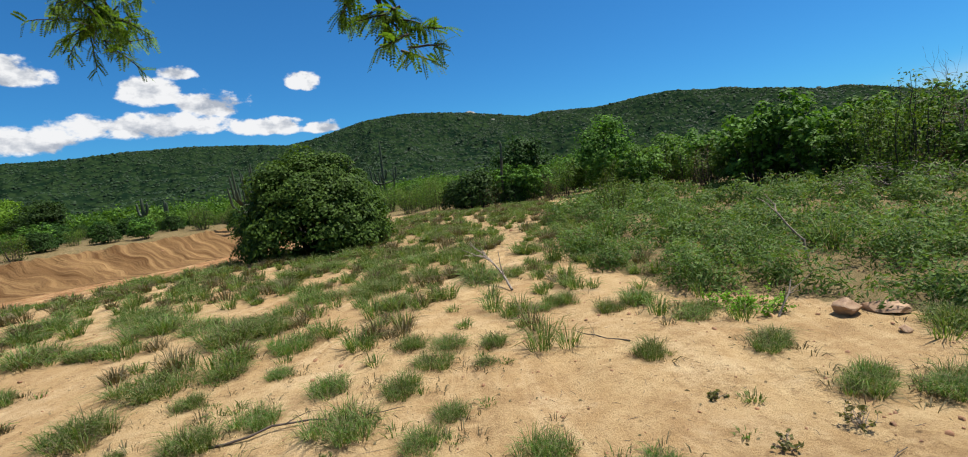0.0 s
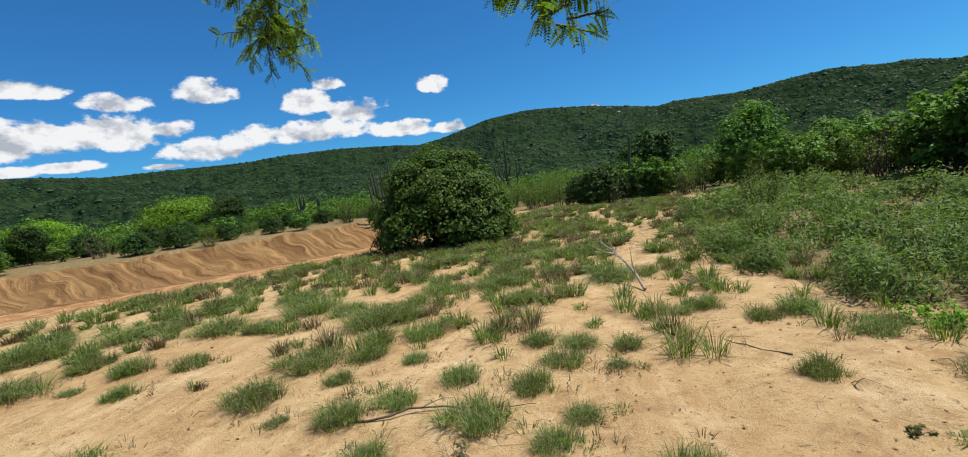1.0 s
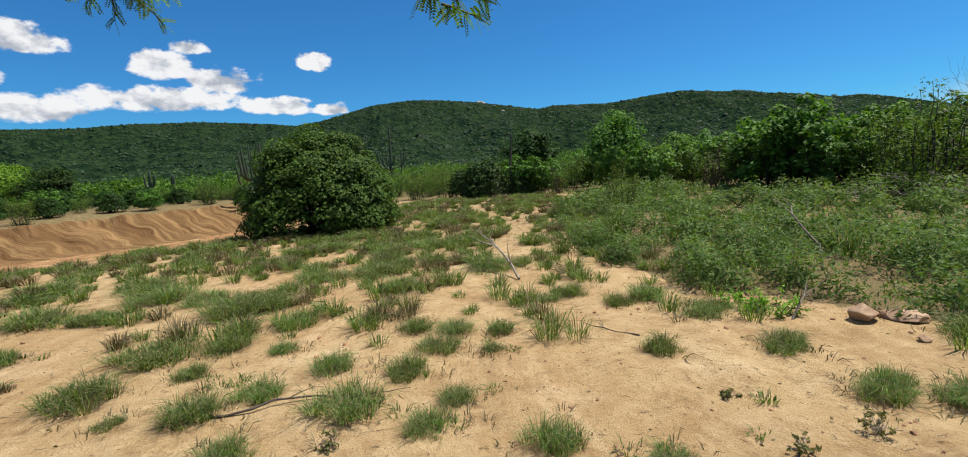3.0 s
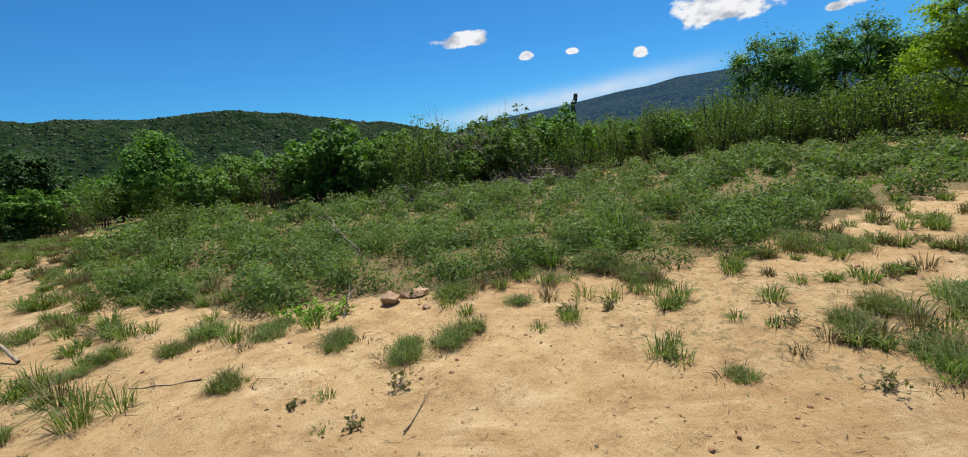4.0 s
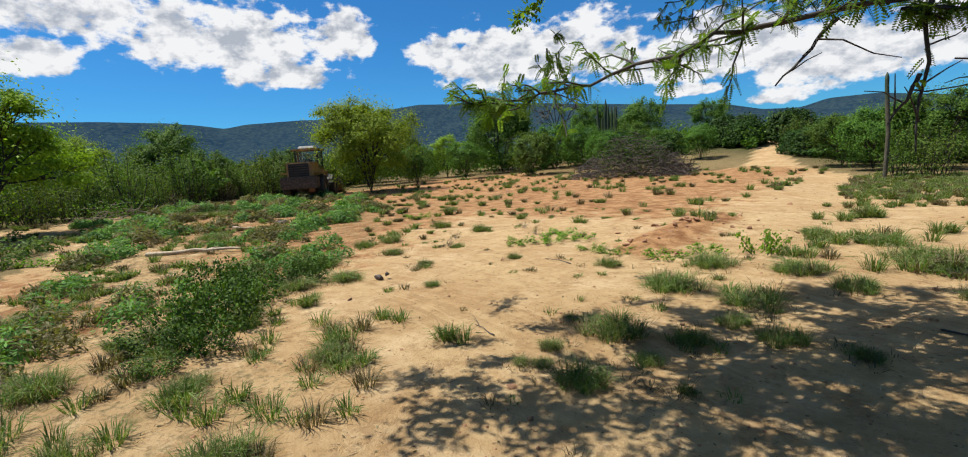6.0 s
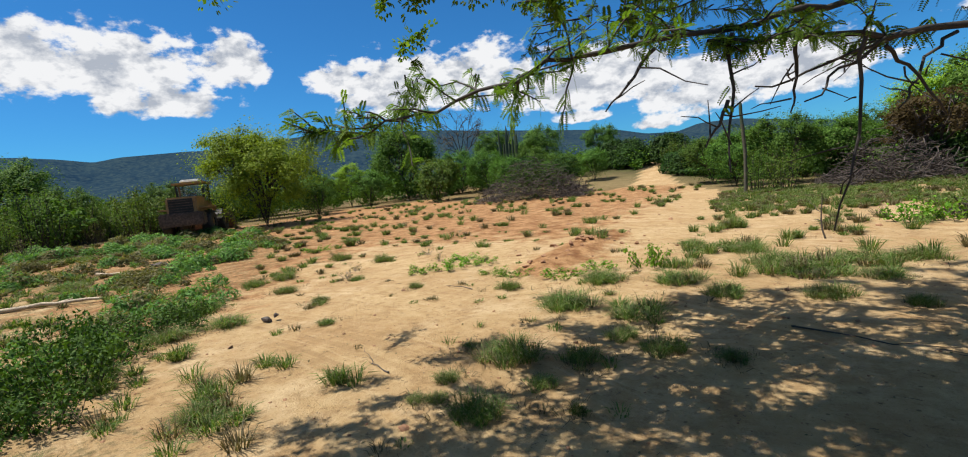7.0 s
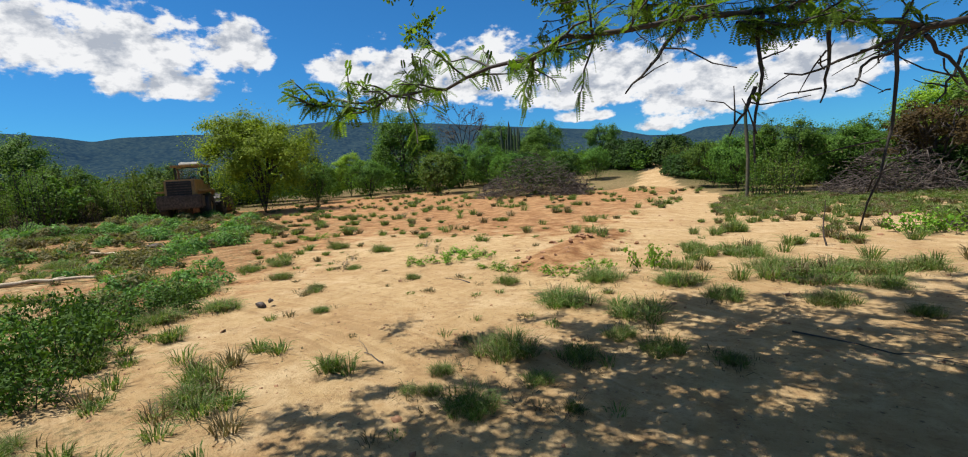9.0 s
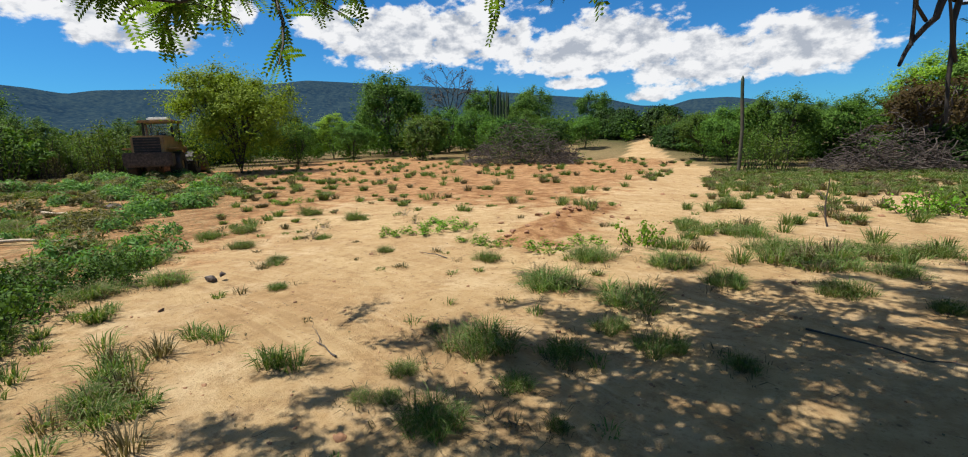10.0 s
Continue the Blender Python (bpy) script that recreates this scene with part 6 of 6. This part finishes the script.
def litter_bits():
    """Twiglets, dead leaves and pebbles strewn on the sand."""
    rng = np.random.default_rng(65)
    s, p = Soup(), Soup()
    n = 4200
    r = 1.2 + 12 * rng.uniform(0, 1, n) ** 1.3
    a = rng.uniform(np.radians(-75), np.radians(205), n)
    x, y = 0.5 + r * np.sin(a), -0.8 + r * np.cos(a)
    z = relief(x, y)
    for i in range(n):
        l = rng.uniform(0.008, 0.035) * (1 + 2.2 * (rng.uniform() < 0.07))
        t = rng.uniform(0, np.pi)
        d = np.array([np.cos(t), np.sin(t), rng.uniform(-0.05, 0.2)]) * l
        b = np.array([x[i], y[i], z[i] + 0.004])
        tube(s, [b - d, b + d * 0.1 + rng.normal(size=3) * 0.004, b + d], [0.0016, 0.0018, 0.0009], 3)
    m = rng.integers(0, n, 1500)
    c = np.stack([x[m] + rng.normal(size=1500) * 0.3, y[m] + rng.normal(size=1500) * 0.3, np.zeros(1500)], 1)
    c[:, 2] = relief(c[:, 0], c[:, 1]) + 0.008
    leaves(p, c, 0.016, rng, aspect=0.5, flat=0.9)
    tagged(new("twig_litter", s.mesh("twig_litter", BRUSH)), "dark twiglets strewn over the sand", "litter", kind="stuff")
    tagged(new("leaf_litter", p.mesh("leaf_litter", LEAF_DRY)), "dead leaves strewn over the sand", "litter", kind="stuff")


litter_bits()


def crumbs():
    """Crumbs of dry soil and grit, thicker on the churned ground."""
    rng = np.random.default_rng(67)
    s = Soup()
    n = 9000
    r = 1.3 + 24 * rng.uniform(0, 1, n) ** 1.5
    a = rng.uniform(np.radians(-75), np.radians(205), n)
    x, y = 0.5 + r * np.sin(a), -0.8 + r * np.cos(a)
    keep = fbm(x, y, 2.4, 68, 3) + rng.uniform(-0.8, 0.8, n) + 0.35 * (y < -10) > 0.0
    x, y, r = x[keep], y[keep], r[keep]
    z = relief(x, y)
    k = rng.lognormal(-5.1, 0.5, len(x)) * (1 + 0.13 * r)
    base = np.array([(1, 0, 0), (0, 1, 0), (-1, 0, 0), (0, -1, 0), (0.6, 0.6, 0.9), (-0.6, 0.5, 0.8), (-0.5, -0.6, 1.0), (0.6, -0.5, 0.7)])
    quads = np.array([(0, 1, 5, 4), (1, 2, 6, 5), (2, 3, 7, 6), (3, 0, 4, 7), (4, 5, 6, 7)])
    jit = rng.uniform(0.6, 1.3, (len(x), 8, 3))
    V = base[None] * jit * k[:, None, None] * np.array([1, 1, 0.75]) + np.stack([x, y, z - k * 0.1], 1)[:, None, :]
    s.add(V.reshape(-1, 3), (quads[None] + 8 * np.arange(len(x))[:, None, None]).reshape(-1, 4))
    tagged(new("soil_crumbs", s.mesh("soil_crumbs", CLOD)), "brown crumbs of dry soil strewn over the sand", "soil crumbs", kind="stuff")


crumbs()

# ---- leafy low plants near the viewpoint ----
low_shrub = shrub("low_shrub", "low spreading shrub with dark broad leaves on bare soil", 71, 0.62, 0.75, LEAF_DARKBROAD, stems=26, per=80, leaf=0.034, low=0.05, aspect=0.55, sprig=0.42)
for x, y, s in ((5.9, -2.75, 0.75), (6.5, -2.5, 0.8), (6.6, -3.2, 0.95), (7.3, -3.0, 0.9), (7.4, -3.8, 1.0), (8.2, -3.7, 1.0), (8.3, -4.5, 0.95), (7.9, -5.0, 0.75), (9.0, -4.4, 0.8), (5.7, -2.2, 0.55), (8.6, -5.4, 0.6)):
    place(low_shrub, x, y, x * 70, s * 0.78, tall=0.7 + 0.75 * abs(math.sin(x * 5 + y * 3)))
hide_proto(low_shrub)
weed = shrub("leafy_weed", "fresh bright green leafy weed on sandy soil", 73, 0.34, 0.5, LEAF_LIME, stems=14, per=46, leaf=0.030, low=0.1, aspect=0.65, sprig=0.5, category="weed")
for x, y, s, tall in ((2.04, -9.95, 0.95, 1.4), (6.5, -9.0, 0.8, 0.7), (6.0, -9.4, 0.9, 0.7), (5.6, -10.0, 0.8, 0.6), (6.3, -10.3, 0.9, 0.6), (4.4, -9.2, 0.8, 0.5), (4.9, -9.3, 0.7, 0.5), (3.4, -9.1, 0.9, 0.6), (2.9, -9.7, 0.8, 0.6), (2.7, 4.75, 0.7, 1.0), (2.5, 4.9, 0.6, 1.0), (-2.6, -15.1, 1.3, 1.3), (-3.2, -15.0, 1.2, 1.2),
                      (17.0, -10.2, 1.2, 0.8), (15.5, -2.5, 1.0, 0.8), (12.5, -11.5, 1.0, 0.6), (19.0, -13.0, 1.1, 1.5), (11.0, 2.0, 0.9, 0.8), (14.0, 0.5, 1.0, 0.8), (17.0, -0.5, 1.1, 0.8), (12.5, 1.0, 1.1, 0.7), (19.5, -1.6, 1.2, 0.8)):
    place(weed, x, y, x * 50, s, tall=tall)
hide_proto(weed)


def dry_weed(x, y, h, seed):
    """A withered branching weed."""
    h = h * 0.72
    rng = np.random.default_rng(seed)
    top = thing("dry_weed", "withered brown weed standing on the sand", "weed", "dry weeds")
    s, g = Soup(), Soup()
    ends = []
    for _ in range(9):
        a = rng.uniform(0, 2 * np.pi)
        lean = rng.uniform(0.2, 1.1)
        tip = np.array([np.cos(a) * lean * h, np.sin(a) * lean * h, h * rng.uniform(0.35, 1.0)])
        line = wobble((0, 0, -0.01), tip, 6, 0.1, rng)
        tube(s, line, np.linspace(0.004, 0.0015, 6), 4)
        for k in (2, 3, 4):
            b = line[k] + rng.normal(size=3) * h * 0.22
            b[2] = abs(b[2])
            tube(s, wobble(line[k], b, 4, 0.1, rng), np.linspace(0.002, 0.001, 4), 3)
            ends.append(b)
    leaves(g, np.repeat(np.array(ends), 5, axis=0) + rng.normal(size=(len(ends) * 5, 3)) * h * 0.06, 0.016, rng)
    part("stalk", s, DEADWOOD, top)
    part("shrivelled_foliage", g, LEAF_STRAW, top)
    top.matrix_world = at_ground(x, y, seed * 50)


DRY_WEEDS = [(1.47, 3.02, 0.1), (2.1, 2.5, 0.18), (4.05, 2.31, 0.2), (4.36, 1.97, 0.15), (4.0, 2.24, 0.16), (4.28, 1.94, 0.1), (0.83, 7.24, 0.3), (3.8, -0.23, 0.2), (7.93, -8.34, 0.3), (7.88, -11.13, 0.35), (10.41, -10.28, 0.3), (0.83, 6.97, 0.3), (-1.14, 2.54, 0.15), (1.58, 2.35, 0.12), (8.46, -9.1, 0.3), (6.91, -10.25, 0.3), (4.68, 0.41, 0.2)]
for i, (x, y, h) in enumerate(DRY_WEEDS):
    dry_weed(x, y, h, 800 + i)


# ---- wheel loader ----
def block(sx, sy, sz, x, y, z, bevel=0.03, slope=0.0):
    """A bevelled box; slope narrows its top along x."""
    bm = bmesh.new()
    bmesh.ops.create_cube(bm, size=1.0)
    for v in bm.verts:
        k = 1 - slope if v.co.z > 0 else 1
        v.co = Vector((v.co.x * sx * k + x, v.co.y * sy + y, v.co.z * sz + z))
    bmesh.ops.bevel(bm, geom=bm.edges[:], offset=bevel, segments=2, affect="EDGES")
    return bm


def bm_part(name, bm, mat, parent, label=""):
    me = bpy.data.meshes.new(name)
    bm.to_mesh(me)
    bm.free()
    me.materials.append(mat)
    return part(name, me, mat, parent, label)


def drum(r0, r1, width, segments=28, lugs=False):
    """A wheel's ring on the y axis; lugs: chevron tread."""
    bm = bmesh.new()
    prof = [(r0, -width / 2), (r1 * 0.93, -width / 2), (r1, -width * 0.36), (r1, width * 0.36), (r1 * 0.93, width / 2), (r0, width / 2)]
    rows = []
    for i in range(segments):
        a = 2 * math.pi * i / segments
        rows.append([bm.verts.new(((r * (1 + (0.045 if lugs and i % 2 and 1 < k < 4 else 0))) * math.cos(a), w, r * math.sin(a))) for k, (r, w) in enumerate(prof)])
    for i in range(segments):
        a, b = rows[i], rows[(i + 1) % segments]
        for k in range(len(prof)):
            j = (k + 1) % len(prof)
            bm.faces.new((a[k], a[j], b[j], b[k]))
    return bm


def loader():
    top = thing("wheel_loader", "dirty yellow wheel loader with a pale cab roof clearing brush", "loader")
    bm_part("hood", block(2.1, 1.5, 1.05, -1.55, 0, 1.75, 0.07, 0.06), PAINT, top)
    bm_part("counterweight", block(0.7, 2.2, 0.75, -2.55, 0, 1.05, 0.08), STEEL, top)
    grille = bm_part("grille", block(0.06, 1.2, 0.75, -2.62, 0, 1.8, 0.015), BLACK, top)
    for i in range(5):
        bm_part("slat", block(0.03, 1.16, 0.05, -2.665, 0, 1.52 + i * 0.14, 0.01), STEEL, grille)
    bm_part("rear_frame", block(3.4, 1.1, 0.55, -1.0, 0, 0.95, 0.06), STEEL, top)
    bm_part("front_frame", block(1.8, 1.0, 0.8, 1.5, 0, 1.0, 0.06), PAINT, top)
    for y in (-1.02, 1.02):
        bm_part("fender", block(1.5, 0.55, 0.09, -1.4, y, 1.62, 0.03), PAINT, top)
        bm_part("step_plate", block(0.5, 0.3, 0.06, 0.0, y, 0.75, 0.02), STEEL, top)
    cab = bm_part("cab", block(1.45, 1.5, 0.5, 0.05, 0, 1.75, 0.04), PAINT, top)
    for x in (-0.6, 0.7):
        for y in (-0.68, 0.68):
            bm_part("pillar", block(0.1, 0.1, 1.05, x, y, 2.5, 0.02), BLACK, cab)
    for y in (-0.69, 0.69):
        bm_part("side_window", block(1.15, 0.012, 0.85, 0.05, y, 2.5, 0.004), GLASS, cab)
    for x in (-0.61, 0.71):
        bm_part("window", block(0.012, 1.2, 0.85, x, 0, 2.5, 0.004), GLASS, cab)
    bm_part("seat_back", block(0.14, 0.5, 0.6, -0.1, 0, 2.2, 0.05), BLACK, cab)
    bm_part("roof", block(1.75, 1.75, 0.12, 0.05, 0, 3.08, 0.04), PAINT, top)
    bm_part("roof_cap", block(0.95, 1.05, 0.2, 0.0, 0, 3.23, 0.07, 0.15), ROOFPAINT, top, "pale dusty roof cover")
    s = Soup()
    tube(s, [(-1.2, 0.35, 2.2), (-1.2, 0.35, 2.75), (-1.3, 0.35, 2.9)], [0.06, 0.055, 0.055], 10)
    part("exhaust_pipe", s, STEEL, top)
    for x in (-1.4, 1.5):
        for y in (-0.98, 0.98):
            wheel = bm_part("wheel", drum(0.30, 0.72, 0.52, 32, True), BLACK, top, "muddy black lugged tyre")
            rim = bm_part("rim", drum(0.08, 0.33, 0.40, 20), PAINT, wheel)
            wheel.location = (x, y, 0.72)
    for y in (-0.55, 0.55):
        s = Soup()
        tube(s, [(1.1, y, 1.75), (2.0, y, 1.55), (2.9, y, 0.85), (3.3, y, 0.55)], [0.14, 0.16, 0.14, 0.10], 6)
        part("lift_arm", s, PAINT, top)
        s = Soup()
        tube(s, [(1.2, y * 0.6, 1.1), (2.4, y * 0.7, 1.0)], [0.07, 0.05], 8)
        part("hydraulic_ram", s, STEEL, top)
    bm = bmesh.new()
    prof = [(3.25, 1.25), (3.15, 0.7), (3.3, 0.22), (3.7, 0.08), (4.35, 0.06), (4.35, 0.10), (3.75, 0.16), (3.38, 0.3), (3.25, 0.7), (3.33, 1.22)]
    ends = []
    for y in (-1.3, 1.3):
        ends.append([bm.verts.new((x, y, z)) for x, z in prof])
    for k in range(len(prof)):
        j = (k + 1) % len(prof)
        bm.faces.new((ends[0][k], ends[0][j], ends[1][j], ends[1][k]))
    bucket = bm_part("bucket", bm, STEEL, top)
    for y in (-1.29, 1.29):
        bm = bmesh.new()
        bm.faces.new([bm.verts.new((x, y, z)) for x, z in ((3.2, 1.25), (3.15, 0.6), (3.35, 0.2), (4.3, 0.07), (3.9, 0.8))])
        bmesh.ops.solidify(bm, geom=bm.faces[:], thickness=0.03)
        bm_part("cheek_plate", bm, STEEL, bucket)
    top.matrix_world = pose(29.6, -17.2, float(relief(29.6, -17.2)) - 0.02, 0, 0, -43)
    return top


loader()


# ---- pale rock outcrops high on the mountain ----
def outcrops():
    from mathutils.bvhtree import BVHTree
    me = bpy.data.objects["mountain"].data
    tree_of = BVHTree.FromPolygons([v.co.copy() for v in me.vertices], [tuple(p.vertices) for p in me.polygons])
    rng = np.random.default_rng(91)
    for az, r, size in ((-2.4, 640, 5.0), (-1.9, 632, 3.5), (-0.6, 610, 3.0), (0.4, 585, 2.2), (-0.1, 640, 2.5), (12.5, 560, 1.8), (16.0, 650, 2.2)):
        a = radians(az)
        hit = tree_of.ray_cast(Vector((r * math.sin(a), r * math.cos(a), 400)), Vector((0, 0, -1)))[0]
        if hit:
            ob = stone("rock_outcrop", "pale bare rock outcrop on the wooded mountainside", 0, 0, size * 1.3, size * 0.8, size * 0.7, int(900 + az * 10), PALE_ROCK)
            ob.matrix_world = Matrix.Translation(hit)


PALE_ROCK = plain("pale_rock", (0.22, 0.20, 0.17), (0.42, 0.38, 0.33), 0.8)
outcrops()
